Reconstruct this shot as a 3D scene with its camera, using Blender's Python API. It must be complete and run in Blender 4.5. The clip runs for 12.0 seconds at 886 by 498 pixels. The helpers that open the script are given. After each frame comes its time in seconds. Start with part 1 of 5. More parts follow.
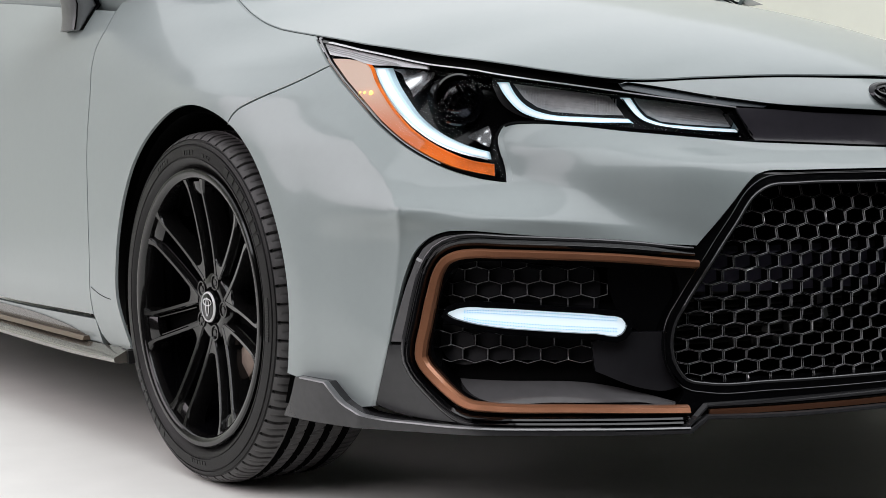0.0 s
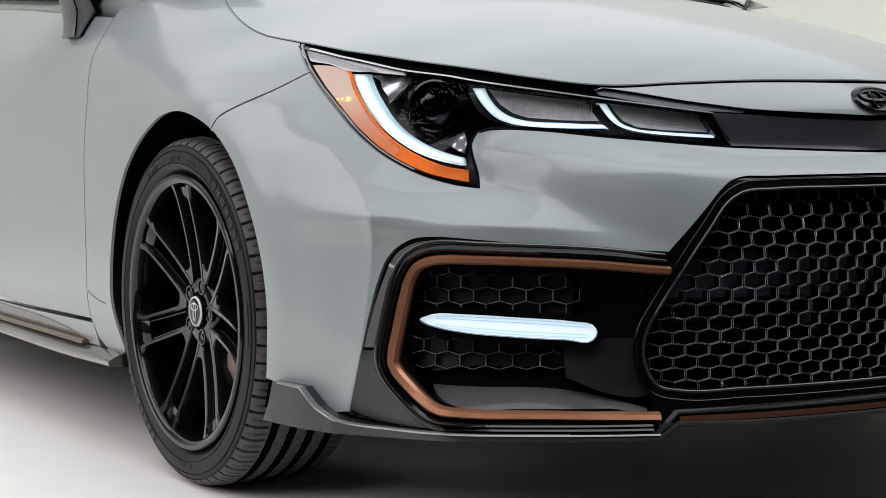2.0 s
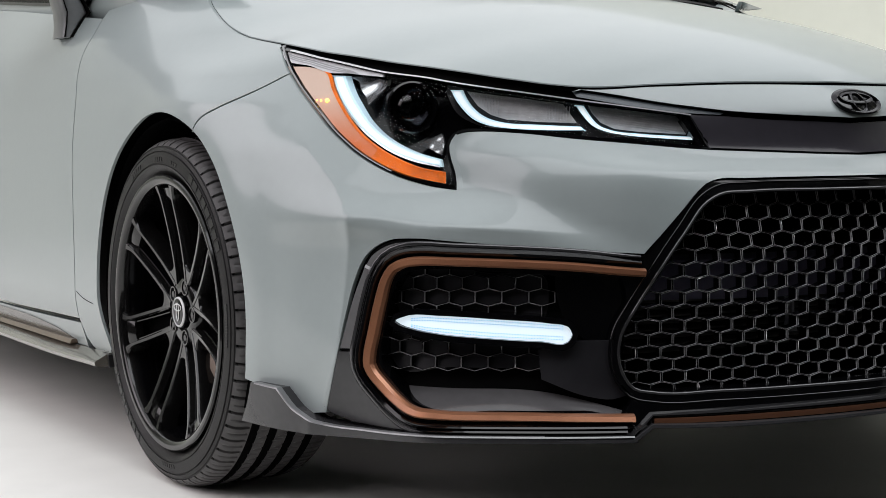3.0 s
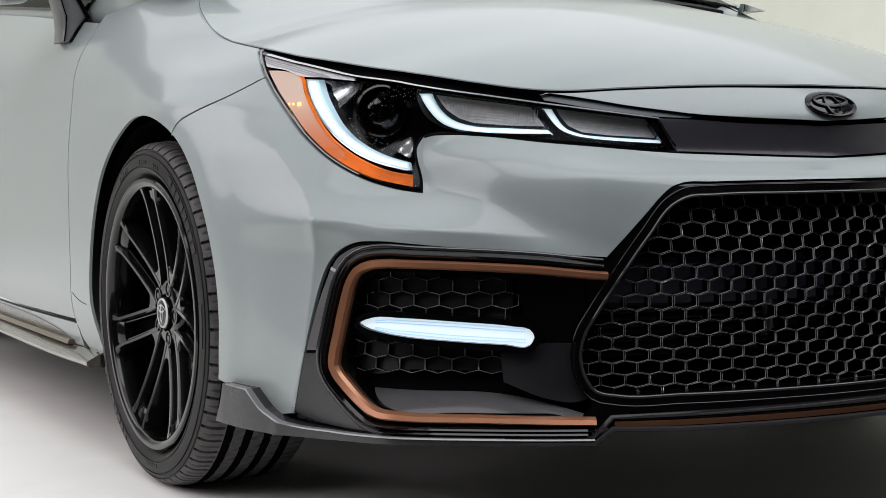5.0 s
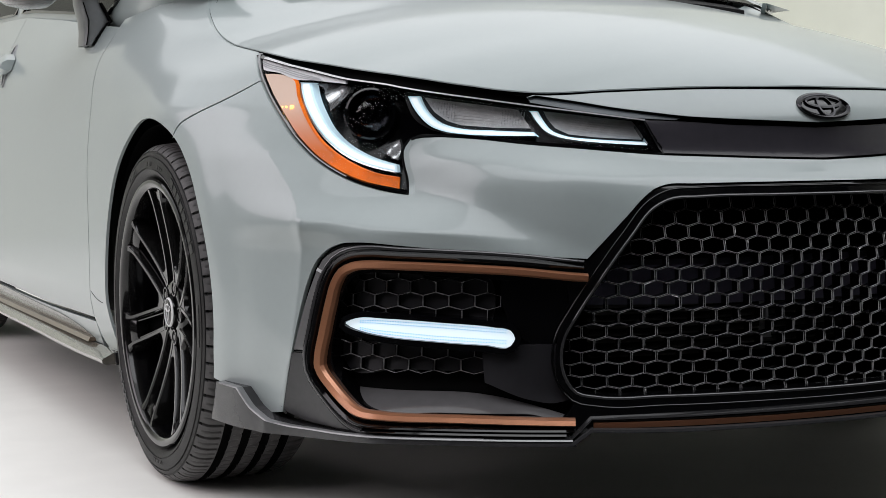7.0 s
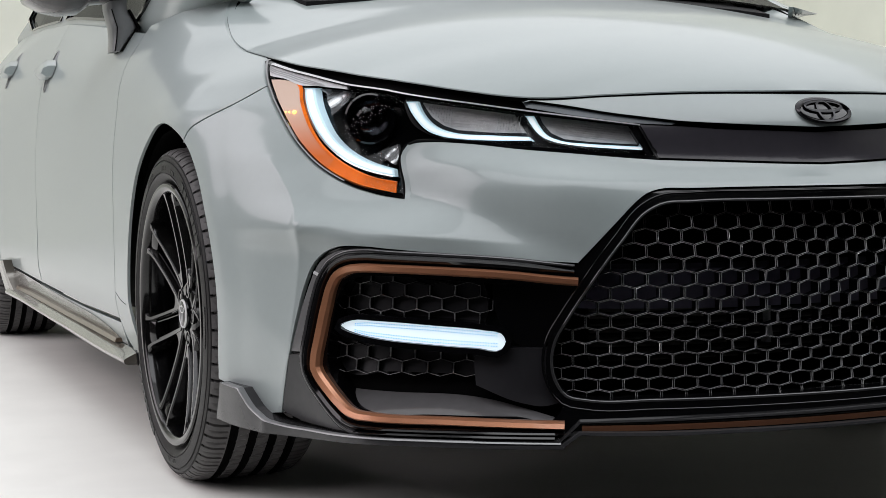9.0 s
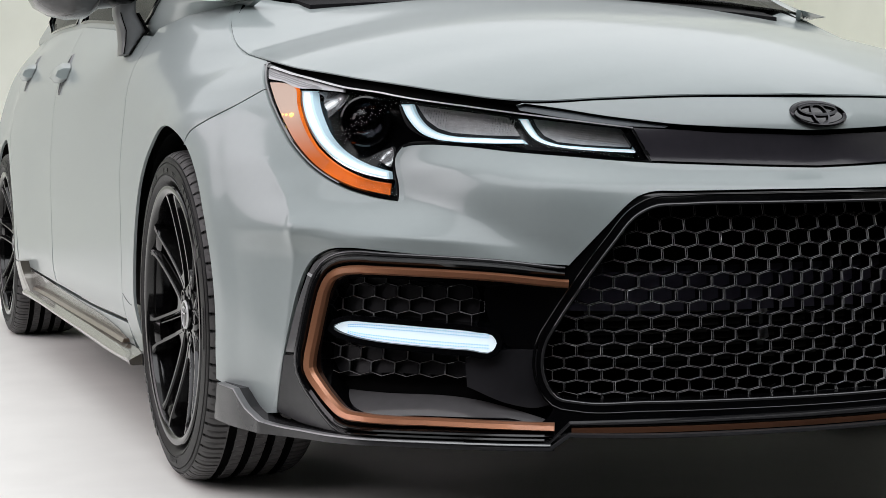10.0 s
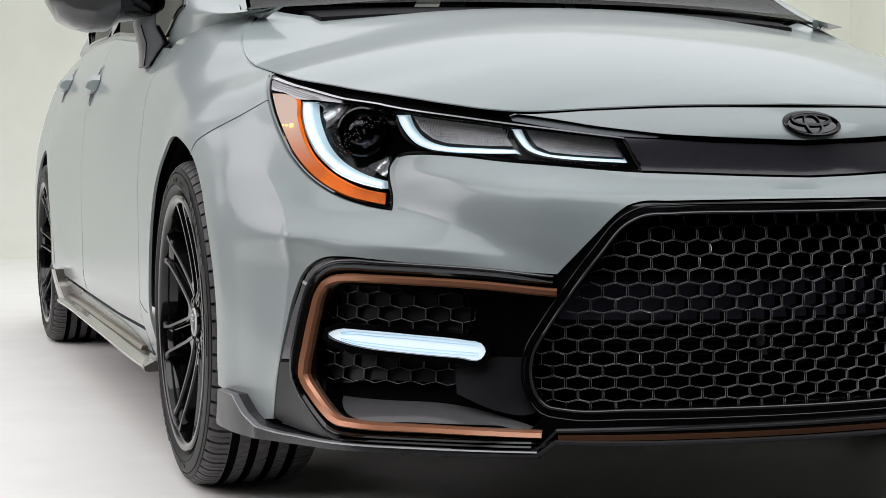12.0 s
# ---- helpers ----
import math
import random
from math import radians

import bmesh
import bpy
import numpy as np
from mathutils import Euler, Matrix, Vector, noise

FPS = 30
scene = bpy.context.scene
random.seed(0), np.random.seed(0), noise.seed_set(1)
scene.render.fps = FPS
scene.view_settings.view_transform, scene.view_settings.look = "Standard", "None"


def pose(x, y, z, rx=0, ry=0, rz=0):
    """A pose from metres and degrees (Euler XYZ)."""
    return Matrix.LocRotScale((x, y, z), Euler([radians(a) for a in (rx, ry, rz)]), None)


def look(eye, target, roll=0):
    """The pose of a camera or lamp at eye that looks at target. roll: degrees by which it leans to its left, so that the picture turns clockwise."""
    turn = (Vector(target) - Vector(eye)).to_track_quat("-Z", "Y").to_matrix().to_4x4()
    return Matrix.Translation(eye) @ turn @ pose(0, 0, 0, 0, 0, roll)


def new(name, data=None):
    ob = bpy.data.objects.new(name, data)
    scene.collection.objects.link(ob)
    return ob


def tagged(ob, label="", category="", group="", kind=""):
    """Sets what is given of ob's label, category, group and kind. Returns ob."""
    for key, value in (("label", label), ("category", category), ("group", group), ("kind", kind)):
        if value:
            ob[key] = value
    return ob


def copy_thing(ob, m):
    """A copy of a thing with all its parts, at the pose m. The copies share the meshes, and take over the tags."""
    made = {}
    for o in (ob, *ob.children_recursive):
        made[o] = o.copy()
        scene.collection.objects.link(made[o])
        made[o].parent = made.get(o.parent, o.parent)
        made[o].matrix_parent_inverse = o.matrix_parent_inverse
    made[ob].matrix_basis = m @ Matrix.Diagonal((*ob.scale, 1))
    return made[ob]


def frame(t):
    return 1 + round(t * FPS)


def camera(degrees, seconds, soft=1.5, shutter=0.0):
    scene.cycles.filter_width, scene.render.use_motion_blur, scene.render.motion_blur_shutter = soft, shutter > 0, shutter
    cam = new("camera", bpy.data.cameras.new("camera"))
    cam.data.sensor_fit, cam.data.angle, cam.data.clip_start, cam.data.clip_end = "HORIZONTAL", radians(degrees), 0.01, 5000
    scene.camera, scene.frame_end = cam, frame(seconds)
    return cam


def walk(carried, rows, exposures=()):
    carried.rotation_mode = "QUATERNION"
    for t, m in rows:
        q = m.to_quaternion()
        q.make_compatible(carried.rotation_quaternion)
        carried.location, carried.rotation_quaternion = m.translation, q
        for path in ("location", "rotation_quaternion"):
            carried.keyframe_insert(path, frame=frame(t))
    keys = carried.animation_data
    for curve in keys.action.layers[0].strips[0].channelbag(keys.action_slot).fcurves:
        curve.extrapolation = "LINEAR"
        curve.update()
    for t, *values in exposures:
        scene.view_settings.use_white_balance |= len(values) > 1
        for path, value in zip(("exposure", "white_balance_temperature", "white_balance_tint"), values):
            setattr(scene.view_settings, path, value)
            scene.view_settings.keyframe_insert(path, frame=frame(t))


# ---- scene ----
cam = camera(31.2, 12.0, soft=0.3)
PATH = [
    (0, (-2.125, -2.58, 0.611), (-0.991, -0.938, 0.475), -0.5),
    (0.5, (-2.105, -2.594, 0.611), (-0.982, -0.945, 0.476), -0.5),
    (1, (-2.077, -2.613, 0.61), (-0.972, -0.951, 0.476), -0.5),
    (1.5, (-2.045, -2.636, 0.613), (-0.959, -0.962, 0.479), -0.5),
    (2, (-2.018, -2.657, 0.619), (-0.945, -0.974, 0.484), -0.6),
    (2.5, (-1.99, -2.675, 0.619), (-0.928, -0.986, 0.485), -0.5),
    (3, (-1.963, -2.694, 0.62), (-0.911, -0.999, 0.486), -0.5),
    (5, (-1.836, -2.785, 0.621), (-0.855, -1.047, 0.49), -0.5),
    (5.5, (-1.804, -2.808, 0.622), (-0.844, -1.058, 0.49), -0.6),
    (6, (-1.767, -2.835, 0.623), (-0.83, -1.074, 0.491), -0.5),
    (6.5, (-1.73, -2.86, 0.629), (-0.819, -1.085, 0.493), -0.6),
    (7, (-1.701, -2.882, 0.627), (-0.821, -1.092, 0.494), -0.6),
    (9, (-1.582, -2.965, 0.628), (-0.799, -1.129, 0.5), -0.6),
    (9.5, (-1.554, -2.984, 0.629), (-0.79, -1.14, 0.501), -0.6),
    (10, (-1.525, -3.003, 0.627), (-0.783, -1.15, 0.503), -0.5),
    (10.5, (-1.499, -3.022, 0.627), (-0.778, -1.161, 0.507), -0.6),
    (11, (-1.474, -3.041, 0.629), (-0.768, -1.173, 0.51), -0.5),
    (11.5, (-1.449, -3.058, 0.629), (-0.766, -1.182, 0.513), -0.5),
    (12, (-1.426, -3.073, 0.625), (-0.761, -1.19, 0.515), -0.5),
]
walk(cam, [(t, look(eye, target, roll)) for t, eye, target, roll in PATH])


# ---- world and studio lamps ----
world = bpy.data.worlds.new("studio_air")
world.use_nodes = True
world.node_tree.nodes["Background"].inputs[0].default_value = (.9, .93, 1, 1)
world.node_tree.nodes["Background"].inputs[1].default_value = .008
scene.world = world
scene.view_settings.exposure = 0.0


def softbox(name, eye, target, sx, sy, watts, colour=(.985, 1, 1.04), grid=180):
    lamp = bpy.data.lights.new(name, "AREA")
    lamp.shape, lamp.size, lamp.size_y, lamp.energy, lamp.color = "RECTANGLE", sx, sy, watts, colour
    lamp.spread = math.radians(grid)
    ob = new(name, lamp)
    ob.matrix_world = look(eye, target)
    return ob


softbox("overhead_scrim", (1.6, 4.1, 5.3), (1.6, 4.1, 0), 11.0, 10.4, 358)
softbox("front_softbox", (0, -2.75, 5.05), (0, -1.87, 0), 10.0, 3.1, 280)
softbox("floor_bank", (-6.2, 1.8, 3.75), (-1.9, .8, .2), 8.4, 4.2, 118, (1.06, .975, 1.03), grid=110)

# ---- the body's shape: a plan curve from the nose round the corner to the tail, and an upright profile at each station ----
def slopes(xs, ys):
    """Monotone cubic slopes along the first axis."""
    h = np.diff(xs)
    d = np.diff(ys, axis=0) / h.reshape(-1, *[1] * (ys.ndim - 1))
    m = np.zeros_like(ys)
    m[0], m[-1] = d[0], d[-1]
    a, b = d[:-1], d[1:]
    w1 = (2 * h[1:] + h[:-1]).reshape(-1, *[1] * (ys.ndim - 1))
    w2 = (h[1:] + 2 * h[:-1]).reshape(-1, *[1] * (ys.ndim - 1))
    same = a * b > 0
    sa, sb = np.where(same, a, 1), np.where(same, b, 1)
    m[1:-1] = np.where(same, (w1 + w2) / (w1 / sa + w2 / sb), 0)
    return m


def cubic(xs, ys, m, x):
    k = np.clip(np.searchsorted(xs, x) - 1, 0, len(xs) - 2)
    h = xs[k + 1] - xs[k]
    t = np.clip((x - xs[k]) / h, -0.5, 1.5)
    if ys.ndim == 2:
        n = np.arange(len(x))
        y0, y1, m0, m1 = ys[k, n], ys[k + 1, n], m[k, n], m[k + 1, n]
    else:
        y0, y1, m0, m1 = ys[k], ys[k + 1], m[k], m[k + 1]
    return (2 * t**3 - 3 * t**2 + 1) * y0 + (t**3 - 2 * t**2 + t) * h * m0 + (3 * t**2 - 2 * t**3) * y1 + (t**3 - t**2) * h * m1


def smooth(xs, ys, x):
    xs, ys = np.array(xs, float), np.array(ys, float)
    return cubic(xs, ys, slopes(xs, ys), np.atleast_1d(np.array(x, float)))


PLAN = np.array([(0, -.940), (-.25, -.908), (-.45, -.838), (-.62, -.732), (-.750, -.620), (-.818, -.518), (-.870, -.365),
                 (-.888, -.15), (-.892, .15), (-.890, .8), (-.889, 1.7), (-.887, 2.7), (-.84, 3.3), (-.70, 3.58), (-.4, 3.68), (0, 3.70)])
PLAN_S = np.concatenate(([0], np.cumsum(np.hypot(*np.diff(PLAN, axis=0).T))))
_d = np.gradient(PLAN, PLAN_S, axis=0)
_d[0], _d[-1] = (-1, 0), (1, 0)


def station(y):
    """The plan's length at a place y along the flank."""
    return float(np.interp(y, PLAN[4:13, 1], PLAN_S[4:13]))


# inward lean of the skin at each station: height, metres inwards
LEAN = []


def profile(s, *steps):
    LEAN.append((s, steps))


profile(0.00, (.10, .0), (.17, .0), (.25, .015), (.45, .03), (.55, .05), (.562, .055), (.592, .098), (.61, .107), (.66, .119), (.71, .157), (.78, .24))
profile(.455, (.10, -.01), (.17, -.026), (.20, -.020), (.25, -.002), (.43, .010), (.53, .045), (.57, .068), (.605, .108), (.66, .130), (.71, .165), (.78, .245))
profile(.62, (.10, -.01), (.17, -.032), (.21, -.026), (.30, -.006), (.43, .011), (.48, .019), (.56, .048), (.60, .078), (.64, .112), (.70, .138), (.77, .22))
profile(.77, (.10, -.01), (.17, -.034), (.21, -.030), (.30, -.008), (.43, .010), (.488, .016), (.505, .032), (.546, .086), (.617, .114), (.70, .132), (.77, .205))
profile(.955, (.10, .03), (.20, .012), (.30, .0), (.46, .009), (.503, .002), (.56, .033), (.62, .075), (.71, .13), (.79, .22))
profile(1.12, (.10, .03), (.20, .005), (.30, .0), (.50, .002), (.60, .02), (.68, .07), (.735, .115), (.78, .155), (.83, .23))
profile(1.42, (.10, .02), (.20, .0), (.50, .0), (.67, .005), (.74, .045), (.79, .105), (.82, .142), (.84, .165), (.90, .27))
profile(1.65, (.10, .03), (.20, .010), (.35, .0), (.55, .0), (.69, .010), (.76, .033), (.82, .075), (.865, .120), (.90, .168), (.95, .25))
profile(1.90, (.10, .06), (.20, .03), (.33, .0), (.55, .0), (.74, .02), (.81, .042), (.86, .075), (.91, .115), (.96, .170), (1.02, .25))
profile(3.20, (.10, .06), (.20, .03), (.33, .0), (.55, .0), (.72, .012), (.80, .025), (.86, .045), (.92, .075), (1.0, .12), (1.07, .18))
profile(4.45, (.10, .03), (.20, .0), (.50, .0), (.66, .01), (.75, .03), (.85, .06), (.90, .08), (.95, .11), (1.0, .15), (1.07, .22))
profile(5.81, (.10, .05), (.20, .02), (.40, .0), (.60, .0), (.75, .03), (.85, .05), (.92, .08), (1.0, .16), (1.05, .25))
LEAN_S = np.array([s for s, _ in LEAN])


def lean(s, z):
    v = np.stack([smooth([a for a, _ in p], [b for _, b in p], z) for _, p in LEAN])
    return cubic(LEAN_S, v, slopes(LEAN_S, v), s)


def plan(s):
    s = np.atleast_1d(np.array(s, float))
    at = lambda q: np.stack([cubic(PLAN_S, PLAN[:, i].copy(), _d[:, i].copy(), q) for i in (0, 1)], 1)
    b, t = at(s), at(s + 1e-4) - at(s - 1e-4)
    t /= np.linalg.norm(t, axis=1)[:, None]
    return b, np.stack((-t[:, 1], t[:, 0]), 1) * -1


SHELF = np.array([(.45, .466), (.53, .475), (.62, .483), (.74, .493), (.82, .5005), (.924, .5065)])
CORNER = np.array([(.985, .19), (.945, .30), (.930, .42), (.924, .5065)])
RISE = np.array([(.924, .5065), (.953, .542), (.994, .577), (1.046, .613), (1.12, .640)])
DIAG = np.array([(0, .445), (.42, .452), (.50, .470), (.536, .484), (.567, .497), (.625, .520), (.687, .541), (.743, .556), (.79, .566)])
ARC = np.array([(0, .566), (.30, .568), (.417, .573), (.504, .583), (.587, .593), (.637, .600), (.687, .603), (.717, .598), (.746, .589), (.79, .575)])


def ease(x, a, b):
    k = np.clip((x - a) / (b - a), 0, 1)
    return k * k * (3 - 2 * k)


def swells(s, z):
    """Broad form of the skin, metres inwards: the hollow wedge beside the lamp."""
    shelf = np.interp(s, SHELF[:, 0], SHELF[:, 1])
    low, high = np.interp(s, DIAG[:, 0], DIAG[:, 1]), np.interp(s, ARC[:, 0], ARC[:, 1])
    span = WEDGE * (high - low) * (1 - ease(s, .735, .775)) * ease(s, .30, .50)
    foot, top = np.minimum(shelf, low - .035), high + .042
    out = np.zeros_like(s)
    for k in range(5):
        q = z + .0028 * (k - 2)
        lift = .5 * ease(s, .48, .62)
        up = np.clip((q - foot) / (low - foot), 0, 1) * lift
        down = -np.clip((q - low) / (high - low), 0, 1)
        back = np.clip((q - high) / (top - high), 0, 1) * (1 - lift)
        out += span * (up + down + back) / 5
    return out


# the broad forms on an even grid, faired so that the panels' curvature has no ripples
WEDGE = .34
GRID_S, GRID_Z = np.arange(-.24, 6.0, .008), np.arange(.04, 1.16, .004)
_s, _z = (g.ravel() for g in np.meshgrid(np.clip(np.abs(GRID_S), 0, 5.83), GRID_Z, indexing="ij"))
FIELD = (lean(_s, _z) + swells(_s, _z)).reshape(len(GRID_S), len(GRID_Z))


def faired(f, sigma, axis):
    n = int(sigma * 3) + 1
    w = np.exp(-.5 * (np.arange(-n, n + 1) / sigma) ** 2)
    pad = [(n, n) if a == axis else (0, 0) for a in range(2)]
    g = np.pad(f, pad, mode="edge")
    return sum(k * np.take(g, np.arange(i, i + f.shape[axis]), axis=axis) for i, k in enumerate(w / w.sum()))


FIELD = faired(faired(FIELD, 3.4, 0), .85, 1)


def broad(s, z):
    """The faired field, read through cubic splines."""
    u = np.clip((s - GRID_S[0]) / .008, 1, len(GRID_S) - 3.001)
    v = np.clip((z - GRID_Z[0]) / .004, 1, len(GRID_Z) - 3.001)
    i, j = u.astype(int), v.astype(int)
    u, v = u - i, v - j
    wu, wv = ([(1 - k) ** 3 / 6, (3 * k ** 3 - 6 * k * k + 4) / 6, (-3 * k ** 3 + 3 * k * k + 3 * k + 1) / 6, k ** 3 / 6] for k in (u, v))
    return sum(wu[a] * wv[b] * FIELD[i + a - 1, j + b - 1] for a in range(4) for b in range(4))


def relief(s, z):
    """Sharp creases of the skin, metres inwards."""
    def cusp(d, h, w):
        return -h * np.exp(-np.sqrt(d * d + 1e-6) / w)
    # shelf edge under the lamp, the upright corner of the bumper, and the fold that climbs to the fender
    drop = z - smooth(SHELF[:, 0], SHELF[:, 1], s)
    out = cusp(drop, .0080, np.where(drop < 0, .019, .028)) * ease(s, .50, .74) * (1 - ease(s, .915, .95))
    out += cusp(s - smooth(CORNER[:, 1], CORNER[:, 0], z), .0085, .024) * ease(-z, -.53, -.495)
    out += cusp(z - smooth(RISE[:, 0], RISE[:, 1], s), .0065, .020) * ease(s, .915, .94) * (1 - ease(s, .99, 1.10))
    # raised band round the front wheel arch
    y = smooth(PLAN_S, PLAN[:, 1], s)
    r = np.hypot(y, (z - .327) * .96)
    out -= .0050 * (1 - ease(r, .360, .420)) * ease(z, .20, .30) * ease(s, 1.0, 1.06) * (1 - ease(y, .0, .16))
    return out


def skin(s, z, deep=0.0):
    """Points of the skin at plan length s and height z, deep metres under it."""
    s, z = np.broadcast_arrays(np.atleast_1d(np.array(s, float)), np.atleast_1d(np.array(z, float)))
    far, s = np.where(s < 0, -1.0, 1.0), np.abs(s)
    b, n = plan(s)
    off = broad(s, z) + relief(s, z) + deep
    p = b + n * off[:, None]
    return np.column_stack((p[:, 0] * far, p[:, 1], z))


# ---- materials ----
def material(name, colour, rough=.5, metal=0.0, coat=0.0, grain=0.0, scale=40.0, bump=0.0, emit=0.0, bump_scale=None, spec=.5, coat_rough=.03):
    """Principled, with noise at two scales in its colour and roughness, and fine relief."""
    m = bpy.data.materials.new(name)
    m.use_nodes = True
    nt = m.node_tree
    b = nt.nodes["Principled BSDF"]
    b.inputs["Base Color"].default_value = (*colour, 1)
    b.inputs["Roughness"].default_value = rough
    b.inputs["Metallic"].default_value = metal
    b.inputs["Coat Weight"].default_value = coat
    b.inputs["Coat Roughness"].default_value = coat_rough
    b.inputs["Specular IOR Level"].default_value = spec
    if emit:
        b.inputs["Emission Color"].default_value = (*colour, 1)
        b.inputs["Emission Strength"].default_value = emit
    if grain or bump:
        tc = nt.nodes.new("ShaderNodeTexCoord")
    if grain:
        n1, n2 = nt.nodes.new("ShaderNodeTexNoise"), nt.nodes.new("ShaderNodeTexNoise")
        n1.inputs["Scale"].default_value, n2.inputs["Scale"].default_value = scale, scale * .07
        n1.inputs["Detail"].default_value = 6
        add = nt.nodes.new("ShaderNodeMath")
        add.operation = "MULTIPLY_ADD"
        add.inputs[1].default_value = .5
        half = nt.nodes.new("ShaderNodeMath")
        half.operation = "MULTIPLY"
        half.inputs[1].default_value = .5
        ramp = nt.nodes.new("ShaderNodeMapRange")
        ramp.inputs["From Min"].default_value, ramp.inputs["From Max"].default_value = .3, .7
        ramp.inputs["To Min"].default_value, ramp.inputs["To Max"].default_value = 1 - grain, 1 + grain
        mix = nt.nodes.new("ShaderNodeVectorMath")
        mix.operation = "SCALE"
        mix.inputs[0].default_value = colour
        for n in (n1, n2):
            nt.links.new(tc.outputs["Object"], n.inputs["Vector"])
        nt.links.new(n2.outputs[0], half.inputs[0])
        nt.links.new(n1.outputs[0], add.inputs[0])
        nt.links.new(half.outputs[0], add.inputs[2])
        nt.links.new(add.outputs[0], ramp.inputs["Value"])
        nt.links.new(ramp.outputs[0], mix.inputs["Scale"])
        nt.links.new(mix.outputs[0], b.inputs["Base Color"])
        r2 = nt.nodes.new("ShaderNodeMapRange")
        r2.inputs["To Min"].default_value, r2.inputs["To Max"].default_value = max(rough - grain * .3, .01), min(rough + grain * .3, 1)
        nt.links.new(n2.outputs[0], r2.inputs["Value"])
        nt.links.new(r2.outputs[0], b.inputs["Roughness"])
    if bump:
        n3, bp = nt.nodes.new("ShaderNodeTexNoise"), nt.nodes.new("ShaderNodeBump")
        n3.inputs["Scale"].default_value, n3.inputs["Detail"].default_value = bump_scale or scale * 4, 4
        bp.inputs["Strength"].default_value, bp.inputs["Distance"].default_value = bump, .002
        nt.links.new(tc.outputs["Object"], n3.inputs["Vector"])
        nt.links.new(n3.outputs[0], bp.inputs["Height"])
        nt.links.new(bp.outputs[0], b.inputs["Normal"])
    return m


def clear(name, tint=(1, 1, 1), gloss=1.0):
    """Thin clear plastic or glass: it lets light straight through, and its gloss follows Fresnel."""
    m = bpy.data.materials.new(name)
    m.use_nodes = True
    nt = m.node_tree
    nt.nodes.remove(nt.nodes["Principled BSDF"])
    t, g, f, x = (nt.nodes.new(k) for k in ("ShaderNodeBsdfTransparent", "ShaderNodeBsdfGlossy", "ShaderNodeFresnel", "ShaderNodeMixShader"))
    t.inputs[0].default_value = (*tint, 1)
    g.inputs["Roughness"].default_value = .01
    g.inputs[0].default_value = (gloss, gloss, gloss, 1)
    f.inputs[0].default_value = 1.5
    nt.links.new(f.outputs[0], x.inputs[0])
    nt.links.new(t.outputs[0], x.inputs[1])
    nt.links.new(g.outputs[0], x.inputs[2])
    nt.links.new(x.outputs[0], nt.nodes["Material Output"].inputs[0])
    return m


PAINT = material("cement_grey_paint", (.326, .371, .368), .36, spec=.3, coat=.65, grain=.02, scale=900, coat_rough=.09)
BARGLOSS = material("dark_bar_plastic", (.034, .032, .038), .16, spec=.3, coat=0, grain=.1, scale=60)
GLOSS = material("piano_black_plastic", (.002, .002, .0025), .06, grain=.2, scale=60)
SATIN = material("satin_black_plastic", (.010, .010, .011), .34, grain=.2, scale=120, bump=.05)
# pale edges of the black mesh: their highlights are put into the colour
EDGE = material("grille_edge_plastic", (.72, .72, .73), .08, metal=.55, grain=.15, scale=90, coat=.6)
LIPGLOSS = material("dark_lip_plastic", (.016, .016, .017), .14, grain=.1, scale=60, coat=.3)
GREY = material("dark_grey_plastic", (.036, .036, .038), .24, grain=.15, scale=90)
TEXTURED = material("grained_black_plastic", (.008, .008, .009), .7, spec=.15, grain=.25, scale=200, bump=.25, bump_scale=900)
BEAM = material("grey_plastic_beam", (.24, .225, .33), .35, grain=.2, scale=60)
BRONZE = material("bronze_paint", (.43, .19, .102), .30, metal=.55, coat=.4, grain=.08, scale=400)
RUBBER = material("tyre_rubber", (.010, .0096, .0096), .46, spec=.32, grain=.3, scale=70, bump=.2, bump_scale=500)
TREAD = material("tread_rubber", (.075, .072, .072), .5, spec=.4, grain=.3, scale=90, bump=.2, bump_scale=600)
LETTER = material("moulded_tyre_mark", (.003, .003, .003), .45, grain=.2, scale=70)
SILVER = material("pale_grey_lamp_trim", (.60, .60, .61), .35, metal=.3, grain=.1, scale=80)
BROW = material("pale_grey_lamp_brow", (.84, .84, .85), .3, grain=.08, scale=80)
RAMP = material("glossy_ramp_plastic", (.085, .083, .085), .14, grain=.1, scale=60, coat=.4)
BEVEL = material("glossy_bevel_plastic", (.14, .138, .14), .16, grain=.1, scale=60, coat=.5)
RIM = material("satin_black_alloy", (.006, .0058, .0058), .12, grain=.15, scale=120, spec=.4, coat=.25, coat_rough=.05)
SLAT = material("bare_radiator_slat", (.16, .15, .14), .5, grain=.2, scale=60)
SKIRT = material("glossy_grey_skirt", (.17, .157, .135), .24, metal=.5, coat=1.0, coat_rough=.05, grain=.1, scale=80)
SCOOP = material("glossy_taupe_plastic", (.085, .076, .068), .2, coat=.6, grain=.1, scale=80)
DULLBRONZE = material("dull_bronze_paint", (.20, .145, .105), .30, metal=.5, coat=.6, grain=.08, scale=400)
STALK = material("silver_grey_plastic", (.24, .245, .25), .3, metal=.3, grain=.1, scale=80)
RUST = material("dull_caliper_metal", (.30, .24, .20), .6, metal=.4, grain=.4, scale=50)
DARKCHROME = material("dark_chrome", (.040, .040, .043), .10, metal=.9, grain=.1)
REFLECTOR = material("smoked_reflector", (.60, .585, .585), .42, metal=.1, grain=.2, scale=100)
# same for the fog inserts: lit edges of black plastic, coloured pale
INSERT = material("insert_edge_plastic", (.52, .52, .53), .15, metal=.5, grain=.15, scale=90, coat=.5)
